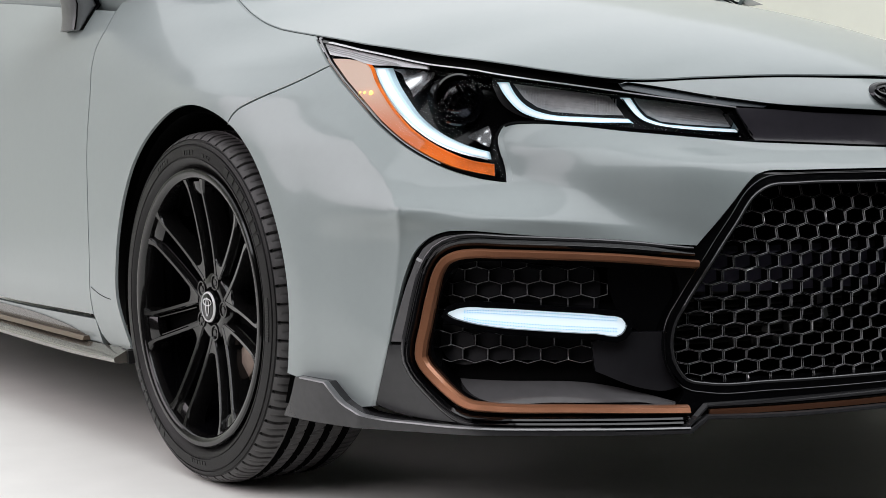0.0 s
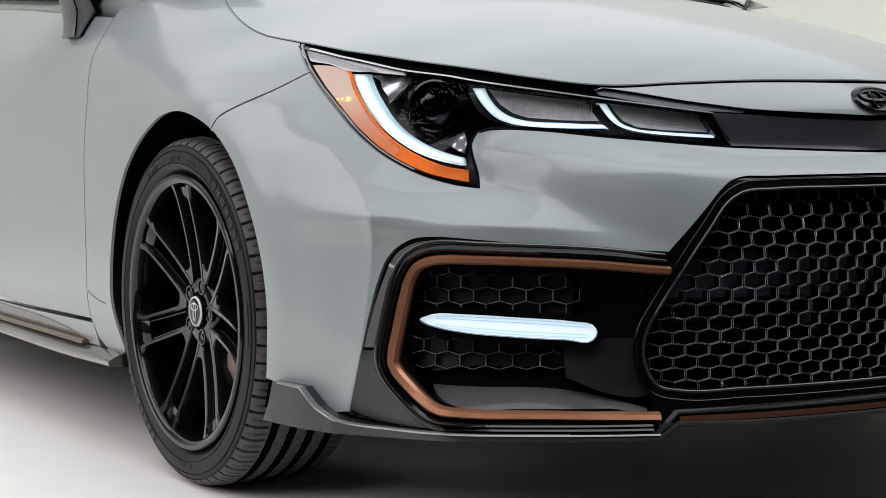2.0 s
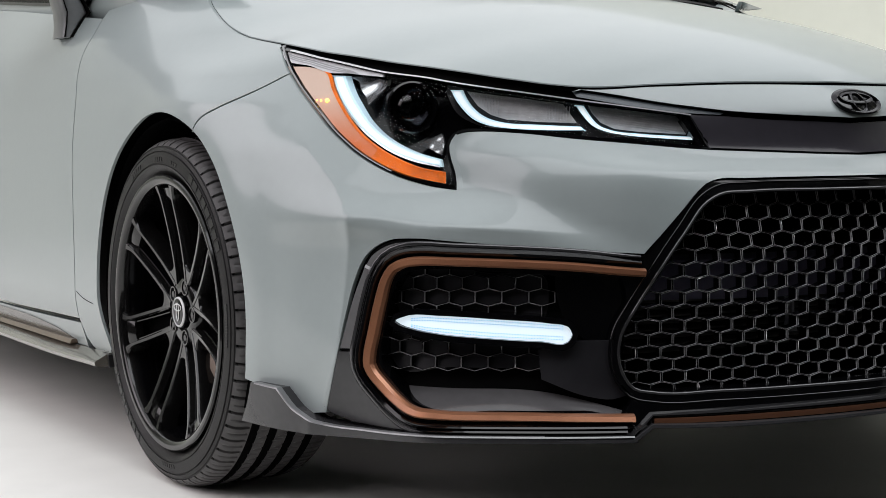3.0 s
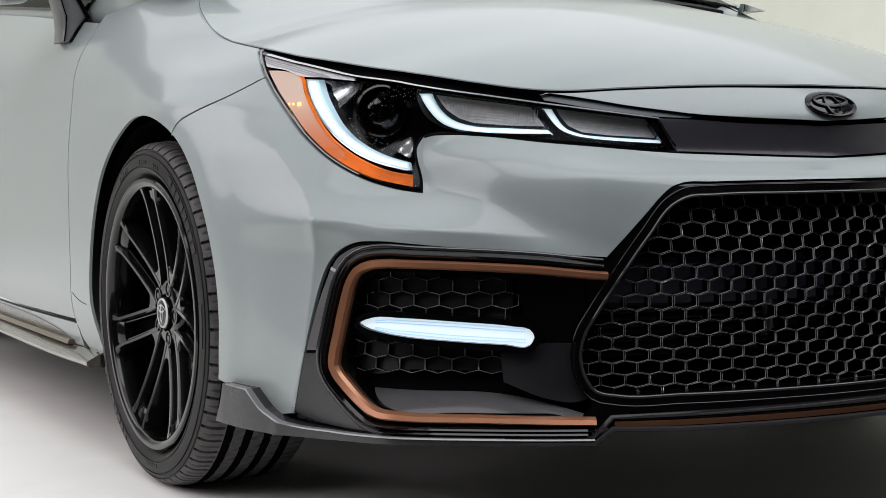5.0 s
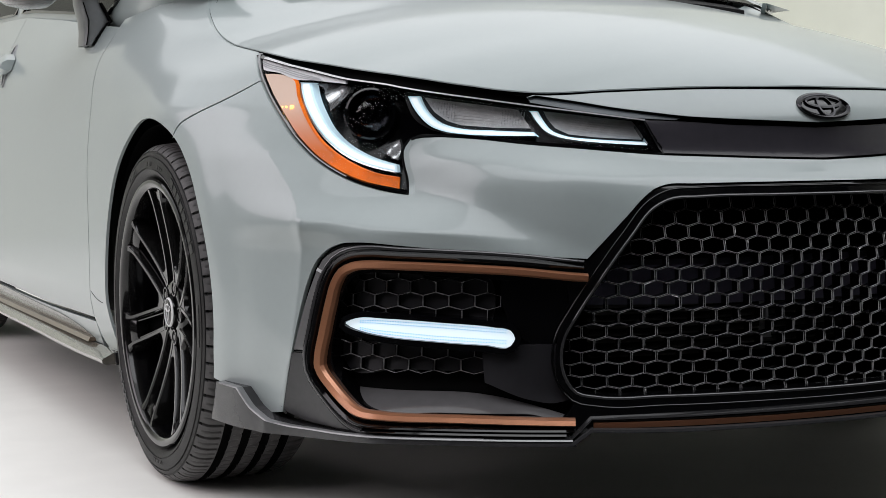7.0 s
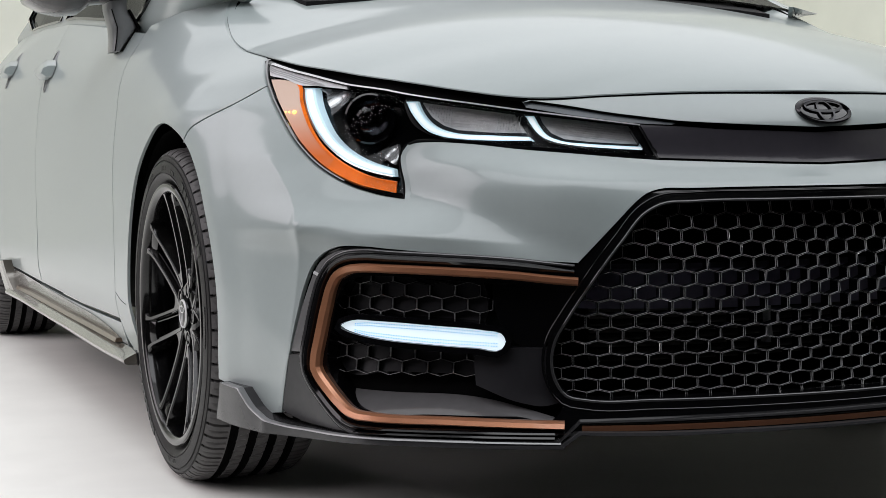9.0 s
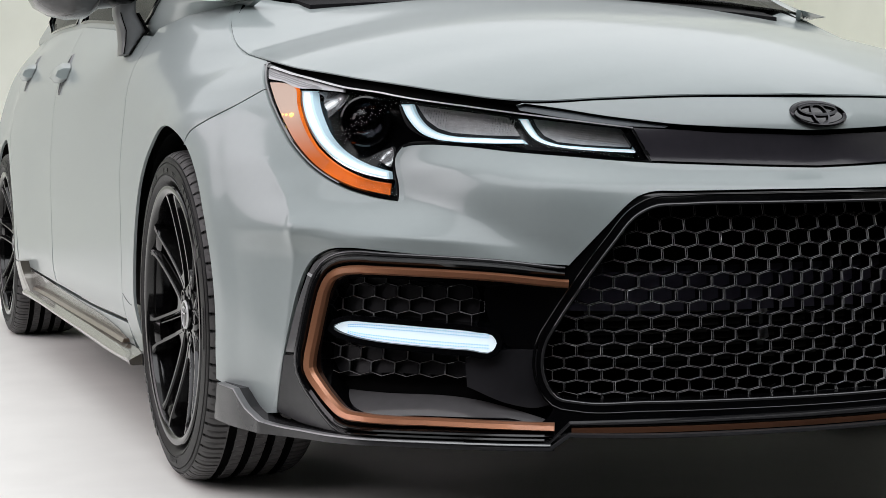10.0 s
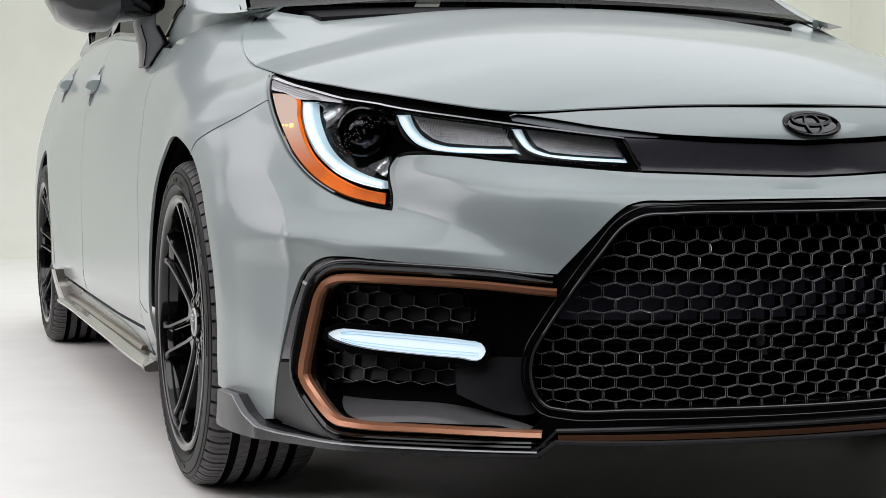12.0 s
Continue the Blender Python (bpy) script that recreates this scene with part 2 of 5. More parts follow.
PLATE = material("dark_insert_plastic", (.015, .0145, .017), .34, grain=.2, scale=90)
FACET = material("mirrored_lamp_facet", (.62, .63, .64), .22, metal=.85, grain=.1, scale=80)
PIP = material("blue_white_pip", (.30, .52, .76), .3, emit=.52)
# thin black edges and beads: highlights put into a greyer, metallic colour
SHEEN = material("polished_black_edge", (.06, .06, .063), .10, metal=.5, coat=.5, grain=.1, scale=80)
RETURN = material("blue_grey_shaded_plastic", (.058, .073, .085), .3, grain=.1, scale=80)
LINER = material("black_felt", (.003, .003, .003), .95, grain=.3, scale=80, spec=.05)
HOUSING = material("black_lamp_housing", (.002, .002, .0025), .16, grain=.2, scale=60, spec=.22)
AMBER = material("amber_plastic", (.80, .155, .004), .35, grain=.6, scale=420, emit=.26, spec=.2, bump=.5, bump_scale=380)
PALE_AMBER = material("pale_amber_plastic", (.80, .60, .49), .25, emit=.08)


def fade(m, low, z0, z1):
    """Tint a plastic from a deeper colour at height z0 to its paler colour at z1."""
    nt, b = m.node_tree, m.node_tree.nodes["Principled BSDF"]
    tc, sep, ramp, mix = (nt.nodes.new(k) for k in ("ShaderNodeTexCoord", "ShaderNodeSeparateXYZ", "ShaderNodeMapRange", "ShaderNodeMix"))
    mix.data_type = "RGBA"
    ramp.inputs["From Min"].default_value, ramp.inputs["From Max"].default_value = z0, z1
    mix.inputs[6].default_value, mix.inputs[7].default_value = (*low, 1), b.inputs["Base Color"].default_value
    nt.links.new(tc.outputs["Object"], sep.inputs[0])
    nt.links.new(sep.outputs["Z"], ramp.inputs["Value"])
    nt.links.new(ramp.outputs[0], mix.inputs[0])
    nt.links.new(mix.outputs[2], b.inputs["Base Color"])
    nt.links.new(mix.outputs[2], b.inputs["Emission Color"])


# pale upper marker: the white reflection over the amber is in the colour
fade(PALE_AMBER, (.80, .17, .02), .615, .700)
LED = material("white_led_guide", (.66, .88, 1), .3, emit=.36)
CORE = material("bright_led_core", (.90, .98, 1), .3, emit=.62)
FOG = material("white_led_bar", (.80, .92, 1), .3, emit=.84)
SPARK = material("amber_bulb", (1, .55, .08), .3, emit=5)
WHITE = material("white_badge_paint", (.8, .8, .8), .3, grain=.05)
LENS = clear("clear_lamp_lens", (.97, .98, .98), .07)
GLASS = clear("tinted_window_glass", (.30, .32, .30), .40)
BALL = clear("projector_glass", (.5, .52, .55))
CABIN = material("dark_cabin", (.005, .005, .005), .8, grain=.2, spec=.1)
FLOOR = material("studio_floor_paint", (.90, .898, .853), .6, spec=.12, grain=.05, scale=6, bump=.03, bump_scale=60)
CEILING = material("grey_ceiling_paint", (.27, .27, .265), .8, grain=.05, scale=4)
WALL = material("studio_wall_paint", (.86, .868, .785), .65, spec=.12, grain=.04, scale=4)
SHELL = material("grey_mirror_shell", (.065, .065, .066), .2, coat=.5, grain=.08, scale=60)
DRAPE = material("black_cloth", (.018, .018, .018), .9, grain=.2, scale=5)


from mathutils.geometry import delaunay_2d_cdt


# ---- building helpers ----
def true_normals(me, side=1):
    """Shade a panel's outer face by the slope of the surface it was cut from."""
    at = me.attributes.get("lay")
    if at is None:
        return
    lay = np.zeros(len(me.vertices) * 3, np.float32)
    at.data.foreach_get("vector", lay)
    lay = lay.reshape(-1, 3) * (side, 1, 1)
    if side < 0:
        at.data.foreach_set("vector", lay.ravel().astype(np.float32))
    vert = np.zeros(len(me.loops), np.int32)
    me.loops.foreach_get("vertex_index", vert)
    size = np.zeros(len(me.polygons), np.int32)
    me.polygons.foreach_get("loop_total", size)
    face = np.zeros(len(me.polygons) * 3, np.float32)
    me.polygons.foreach_get("normal", face)
    face = np.repeat(face.reshape(-1, 3), size, axis=0)
    whole = np.repeat(np.minimum.reduceat((np.linalg.norm(lay[vert], axis=1) > .5).astype(int), np.concatenate(([0], np.cumsum(size)[:-1]))), size)
    me.normals_split_custom_set(np.where(whole[:, None] > 0, lay[vert], face).tolist())


def mesh_object(name, bm, mat, sharp=None):
    for f in bm.faces:
        f.smooth = True
    if sharp is not None:
        bm.normal_update()
        for e in bm.edges:
            if len(e.link_faces) == 2 and e.calc_face_angle(0) > radians(sharp):
                e.smooth = False
    me = bpy.data.meshes.new(name)
    bm.to_mesh(me)
    bm.free()
    me.materials.append(mat)
    true_normals(me)
    return new(name, me)


def part(name, bm, mat, parent, label="", sharp=35):
    ob = mesh_object(name, bm, mat, sharp)
    ob.parent = parent
    return tagged(ob, label)


def thing(name, label, category, **more):
    return tagged(new(name), label, category, **more)


def mirrored(ob, parent):
    """A copy of a part and its sub-parts on the car's other side."""
    me = ob.data.copy() if ob.data else None
    if me:
        me.transform(Matrix.Diagonal((-1, 1, 1, 1)))
        me.flip_normals()
        true_normals(me, -1)
    twin = new(ob.name.split(".")[0], me)
    twin.parent = parent
    tagged(twin, ob.get("label", ""))
    twin.visible_shadow = ob.visible_shadow
    for c in ob.children:
        mirrored(c, twin)
    return twin


def curve(pts, closed=False, step=.012):
    """A smooth line through points; a point with a third value is a sharp corner."""
    pts = [tuple(p) for p in pts]
    if closed:
        k = next((i for i, p in enumerate(pts) if len(p) > 2), None)
        pts = pts[k:] + pts[:k] + [pts[k]] if k is not None else pts + [pts[0]]
    runs, run = [], [pts[0]]
    for p in pts[1:]:
        run.append(p)
        if len(p) > 2:
            runs.append(run)
            run = [p]
    if len(run) > 1:
        runs.append(run)
    loop = closed and len(runs) == 1 and len(pts[0]) == 2
    out = []
    for r in runs:
        q = np.array([p[:2] for p in r], float)
        for i in range(len(q) - 1):
            a = q[i - 1] if i else (q[-2] if loop else 2 * q[0] - q[1])
            d = q[i + 2] if i + 2 < len(q) else (q[1] if loop else 2 * q[-1] - q[-2])
            b, c = q[i], q[i + 1]
            lb, la, lc = np.linalg.norm(c - b), np.linalg.norm(b - a), np.linalg.norm(d - c)
            if lb < 1e-9:
                continue
            m1 = ((b - a) / max(la, 1e-6) * lb + (c - b) * la / max(lb, 1e-6)) / (la + lb) * lb if la > 1e-9 else c - b
            m2 = ((c - b) / lb * lc + (d - c) / max(lc, 1e-6) * lb) / (lb + lc) * lb if lc > 1e-9 else c - b
            if la > 1e-9:
                m1 = ((b - a) / la * lb + (c - b) / lb * la) / (la + lb) * lb
            n = max(1, int(math.ceil(lb / step)))
            for j in range(n):
                t = j / n
                out.append((2 * t**3 - 3 * t**2 + 1) * b + (t**3 - 2 * t**2 + t) * m1 + (3 * t**2 - 2 * t**3) * c + (t**3 - t**2) * m2)
    if not closed:
        out.append(np.array(pts[-1][:2], float))
    return np.array(out)


def inside(poly, p):
    x, y = p[:, 0][:, None], p[:, 1][:, None]
    a, b = poly, np.roll(poly, -1, axis=0)
    cross = ((a[:, 1] > y) != (b[:, 1] > y)) & (x < (b[:, 0] - a[:, 0]) * (y - a[:, 1]) / np.where(b[:, 1] == a[:, 1], 1e-12, b[:, 1] - a[:, 1]) + a[:, 0])
    return cross.sum(1) % 2 == 1


def panel_mesh(outline, holes=(), step=.015, thick=.012, surf=skin, deep=0.0, folds=()):
    """A sheet cut to an outline on a surface, with its edge turned in."""
    loops = [np.array(outline)] + [np.array(h) for h in holes]
    verts = np.vstack(loops)
    edges, k = [], 0
    for lp in loops:
        edges += [(k + i, k + (i + 1) % len(lp)) for i in range(len(lp))]
        k += len(lp)
    for fold in folds:
        f = np.array(fold)
        verts = np.vstack((verts, f))
        edges += [(k + i, k + i + 1) for i in range(len(f) - 1)]
        k += len(f)
    lo, hi = loops[0].min(0), loops[0].max(0)
    gx, gy = np.meshgrid(np.arange(lo[0] + step * .5, hi[0], step), np.arange(lo[1] + step * .5, hi[1], step))
    g = np.column_stack((gx.ravel(), gy.ravel()))
    g = g[inside(loops[0], g)]
    for h in loops[1:]:
        g = g[~inside(h, g)]
    if len(g):
        near = np.array([np.min(np.hypot(*(verts - q).T)) for q in g])
        g = g[near > step * .45]
    allv = [Vector(v) for v in verts] + [Vector(v) for v in g]
    v2, _, f2, *_ = delaunay_2d_cdt(allv, edges, [], 0, 1e-6)
    v2 = np.array([tuple(v) for v in v2])
    f2 = np.array([tuple(f) for f in f2 if len(f) == 3])
    mid = v2[f2].mean(1)
    keep = inside(loops[0], mid)
    for h in loops[1:]:
        keep &= ~inside(h, mid)
    f2 = f2[keep]
    p3, q3 = surf(v2[:, 0], v2[:, 1], deep), surf(v2[:, 0], v2[:, 1], deep + max(thick, .002))
    bm = bmesh.new()
    lay = bm.verts.layers.float_vector.new("lay")
    vs = [bm.verts.new(p) for p in p3]
    e = .0012
    du, dv = (surf(v2[:, 0] + a, v2[:, 1] + b, deep) - surf(v2[:, 0] - a, v2[:, 1] - b, deep) for a, b in ((e, 0), (0, e)))
    slope = np.cross(du, dv)
    slope /= np.maximum(np.linalg.norm(slope, axis=1), 1e-12)[:, None]
    slope *= np.where(np.sum(slope * (p3 - q3), axis=1) < 0, -1, 1)[:, None]
    for v, d in zip(vs, slope):
        v[lay] = d
    tri = p3[f2]
    nrm = np.cross(tri[:, 1] - tri[:, 0], tri[:, 2] - tri[:, 0])
    flip = np.sum(nrm * (p3 - q3)[f2[:, 0]], axis=1) < 0
    for f, w in zip(f2, flip):
        try:
            bm.faces.new([vs[i] for i in (f[::-1] if w else f)])
        except ValueError:
            pass
    if thick:
        rim = [e for e in bm.edges if len(e.link_faces) == 1]
        low = {}
        bm.verts.index_update()
        for e in rim:
            for v in e.verts:
                if v.index not in low:
                    low[v.index] = bm.verts.new(q3[v.index])
        for e in rim:
            lp = e.link_loops[0]
            a, b = lp.vert, lp.link_loop_next.vert
            bm.faces.new((b, a, low[a.index], low[b.index]))
            e.smooth = False
    bmesh.ops.delete(bm, geom=[v for v in bm.verts if not v.link_faces], context="VERTS")
    return bm


def sweep_mesh(path, profile, surf=skin, closed=False, deep=0.0, scale=None, bm=None):
    """A bar of the given section (sideways, outwards) along a line on a surface."""
    path = np.array(path, float)
    t = np.roll(path, -1, 0) - np.roll(path, 1, 0)
    if not closed:
        t[0], t[-1] = path[1] - path[0], path[-1] - path[-2]
    t /= np.linalg.norm(t, axis=1)[:, None]
    n = np.column_stack((-t[:, 1], t[:, 0]))
    k = np.ones(len(path)) if scale is None else np.array(scale)
    bm = bm or bmesh.new()
    rings = []
    cols = [surf(path[:, 0] + n[:, 0] * a * k, path[:, 1] + n[:, 1] * a * k, deep - h) for a, h in profile]
    for i in range(len(path)):
        rings.append([bm.verts.new(c[i]) for c in cols])
    m, r = len(rings), len(profile)
    for i in range(m if closed else m - 1):
        for j in range(r):
            bm.faces.new((rings[i][j], rings[(i + 1) % m][j], rings[(i + 1) % m][(j + 1) % r], rings[i][(j + 1) % r]))
    if not closed:
        bm.faces.new(rings[0][::-1])
        bm.faces.new(rings[-1])
    bmesh.ops.recalc_face_normals(bm, faces=bm.faces)
    return bm


def box_mesh(sx, sy, sz, at=(0, 0, 0), bevel=.0, bm=None):
    own = bmesh.new()
    bmesh.ops.create_cube(own, size=1, matrix=Matrix.Translation(at) @ Matrix.Diagonal((sx, sy, sz, 1)))
    if bevel:
        bmesh.ops.bevel(own, geom=own.edges[:], offset=bevel, segments=2, affect="EDGES", profile=.5)
    if bm is None:
        return own
    me = bpy.data.meshes.new("tmp")
    own.to_mesh(me)
    own.free()
    bm.from_mesh(me)
    bpy.data.meshes.remove(me)
    return bm


def lathe_mesh(profile, n=96, close=False, bm=None):
    """Profile (radius, along x) turned about the x axis."""
    bm = bm or bmesh.new()
    rings = []
    for r, x in profile:
        if r < 1e-6:
            v = bm.verts.new((x, 0, 0))
            rings.append([v] * n)
        else:
            rings.append([bm.verts.new((x, r * math.cos(2 * math.pi * i / n), r * math.sin(2 * math.pi * i / n))) for i in range(n)])
    m = len(rings)
    for j in range(m if close else m - 1):
        a, b = rings[j], rings[(j + 1) % m]
        for i in range(n):
            q = [a[i], a[(i + 1) % n], b[(i + 1) % n], b[i]]
            u = []
            for v in q:
                if v not in u:
                    u.append(v)
            if len(u) > 2:
                bm.faces.new(u)
    bmesh.ops.recalc_face_normals(bm, faces=bm.faces)
    return bm


# ---- the studio: floor sweep, walls, ceiling ----
def studio():
    bm = bmesh.new()
    bmesh.ops.create_grid(bm, x_segments=8, y_segments=8, size=.5, matrix=Matrix.Translation((-.5, 1, 0)) @ Matrix.Diagonal((15, 17, 1, 1)))
    tagged(mesh_object("floor", bm, FLOOR), "smooth pale painted studio floor under the car", "floor", kind="structure")
    for name, sx, sy, at in (("wall_north", 15.4, .2, (-.5, 9.6, 2.7)),
                             ("wall_east", .2, 17, (7.1, 1, 2.7))):
        tagged(mesh_object(name, box_mesh(sx, sy, 5.4, at), WALL, 30), "plain off-white studio wall", "wall", kind="structure")
    # unseen black walls, added so the gloss parts have something dark to reflect
    for name, sx, sy, at in (("wall_south", 15.4, .2, (-.5, -7.6, 2.7)), ("wall_west", .2, 17, (-8.1, 1, 2.7))):
        tagged(mesh_object(name, box_mesh(sx, sy, 5.4, at), DRAPE, 30), "unseen black wall added to keep the car's reflections dark", "wall", kind="structure")
    tagged(mesh_object("ceiling", box_mesh(15.4, 17.4, .2, (-.5, 1, 5.5)), CEILING, 30), "grey studio ceiling", "ceiling", kind="structure")
    # unseen black sheet, added to stop the front floor bouncing light up
    tagged(mesh_object("floor_cloth", box_mesh(14.8, 6.5, .004, (-.5, -4.2, .0021)), DRAPE, 30), "unseen black sheet added on the floor to cut bounced light", "floor", kind="structure")
    # the curved foot of the back wall
    prof = [(-1.6 + 1.6 * math.sin(a), 1.6008 - 1.6 * math.cos(a)) for a in np.linspace(0, math.pi / 2, 48)]
    for name, put in (("sweep_wall_north", lambda u, d, z: (-.5 + u * 7.5, 9.5 + d, z)),):
        bm = bmesh.new()
        rows = [[bm.verts.new(put(u, d, z)) for d, z in prof] for u in np.linspace(-1, 1, 9)]
        for a, b in zip(rows, rows[1:]):
            for i in range(len(a) - 1):
                bm.faces.new((a[i], b[i], b[i + 1], a[i + 1]))
        tagged(mesh_object(name, bm, WALL), "curved off-white foot of the studio wall", "wall", kind="structure")


studio()


# ---- the car's body ----
car = thing("car", "cement grey compact sedan with black and bronze trim", "car")


def inset(poly, d):
    """The outline drawn in by d."""
    p = np.array(poly)
    area = np.sum(p[:, 0] * np.roll(p[:, 1], -1) - np.roll(p[:, 0], -1) * p[:, 1])
    t = np.roll(p, -1, 0) - np.roll(p, 1, 0)
    t /= np.maximum(np.linalg.norm(t, axis=1), 1e-9)[:, None]
    return p + np.column_stack((-t[:, 1], t[:, 0])) * d * np.sign(area)


def both(half):
    """A half outline from the centre line back to it, completed by its mirror image."""
    h = np.array(half)
    m = h[::-1].copy()
    m[:, 0] *= -1
    keep = np.abs(m[:, 0]) > 1e-6
    return np.vstack((h, m[keep]))


# lines that panels share, as plan length and height
HOOD_FRONT = curve([(0, .712), (.26, .712), (.40, .7085), (.56, .705), (.61, .7095), (.678, .719), (.754, .7305), (.882, .744), (.998, .756), (1.095, .7685), (1.20, .783), (1.275, .7935), (1.39, .811)])
HOOD_SIDE = curve([(1.39, .811), (1.44, .823), (1.50, .843), (1.566, .868), (1.625, .893), (1.669, .916), (1.705, .938), (1.735, .958)])
LAMP_OUT = curve([(1.262, .787), (1.215, .763), (1.171, .737)])
LAMP_OUT2 = curve([(1.171, .737), (1.11, .703), (1.062, .673), (1.006, .636), (.952, .605), (.908, .584), (.866, .567), (.814, .554), (.762, .547, 1)])
LAMP_IN = curve([(.762, .547), (.767, .572), (.777, .596), (.781, .615), (.772, .630), (.755, .636), (.726, .638), (.66, .635), (.562, .625), (.461, .617), (.361, .609), (.315, .606)])
LAMP_TOP = curve([(.345, .662), (.457, .675), (.561, .687), (.651, .699), (.729, .710), (.836, .724), (.992, .741), (1.112, .762), (1.262, .787)])
BAR_LOW = curve([(0, .5955), (.10, .598), (.21, .602), (.315, .606)])
NOSE_LOW = curve([(0, .652), (.09, .655), (.19, .659), (.276, .664), (.331, .670), (.399, .678), (.471, .6885), (.566, .7005)])
FRAME_OUT = curve([(.465, .448), (.40, .512), (.368, .541), (.351, .552), (.330, .558), (.278, .559), (.123, .560), (0, .560)])
GRILLE_IN = curve([(0, .538), (.13, .538), (.273, .537), (.328, .533), (.352, .522), (.394, .478), (.446, .411), (.482, .358), (.498, .331), (.504, .305), (.500, .275), (.483, .250), (.455, .244), (.347, .242), (.154, .241), (0, .240)])
POCKET = curve([(.465, .448), (.52, .451), (.606, .456), (.692, .463), (.762, .469), (.826, .473), (.856, .471), (.875, .464), (.890, .454), (.902, .440), (.915, .409), (.928, .356), (.944, .284), (.973, .198)])
BUMP_GAP = curve([(1.171, .737), (1.226, .708), (1.290, .681), (1.330, .660), (1.345, .641)])
DOOR_GAP = curve([(1.995, .885), (1.985, .84), (1.985, .80), (1.968, .72), (1.957, .60), (1.955, .45), (1.958, .30), (1.965, .262)])


def dense(pts, step=.008):
    return np.vstack([np.column_stack([np.linspace(a[i], b[i], max(int(np.hypot(*(b - a)) / step), 1), endpoint=False) for i in (0, 1)]) for a, b in zip(pts, pts[1:])] + [pts[-1:]])


FOLDS = [dense(line) + off for line, way in ((SHELF[1:], (0, 1)), (np.vstack(([(.979, .215)], CORNER[1:])), (1, 0)), (RISE[:-1], (0, 1))) for d in (0, -.004, .004, -.010, .010) for off in [np.array(way) * d]]
FOLDS = [f[2:-2] if i % 5 else f[1:-1] for i, f in enumerate(FOLDS)]


def arch(y0, a0, a1, r=.335, z0=.327, n=40, up=.350):
    """A wheel arch's edge, from angle a0 to a1 (0: rearwards, 90: up)."""
    a = np.radians(np.linspace(a0, a1, n))
    return np.column_stack(([station(y0 + r * math.cos(t)) for t in a], z0 + np.where(np.sin(a) > 0, up, r) * np.sin(a)))


# hood: height over the plan
edge3 = np.vstack((skin(HOOD_FRONT[:, 0], HOOD_FRONT[:, 1]), skin(HOOD_SIDE[1:, 0], HOOD_SIDE[1:, 1])))
edge_y, edge_x, edge_z = edge3[:, 1], -edge3[:, 0], edge3[:, 2]
edge_y = np.append(edge_y, edge_y[-1] + .1)
edge_x = np.append(edge_x, edge_x[-1])
edge_z = np.append(edge_z, edge_z[-1] + .02)


def hood_top(x, y, deep=0.0):
    x, y = np.atleast_1d(x), np.atleast_1d(y)
    xe = np.interp(y, edge_y, edge_x)
    ze = np.interp(y, edge_y, edge_z)
    zc = smooth([-.83, -.79, -.748, -.685, -.50, -.20, .10, .42], [.694, .7095, .734, .764, .828, .900, .955, .995], y)
    r = np.clip(np.abs(x) / np.maximum(xe, .02), 0, 1.2)
    z = zc - (zc - ze) * r ** 2.1
    return np.column_stack((x, y, z - deep))


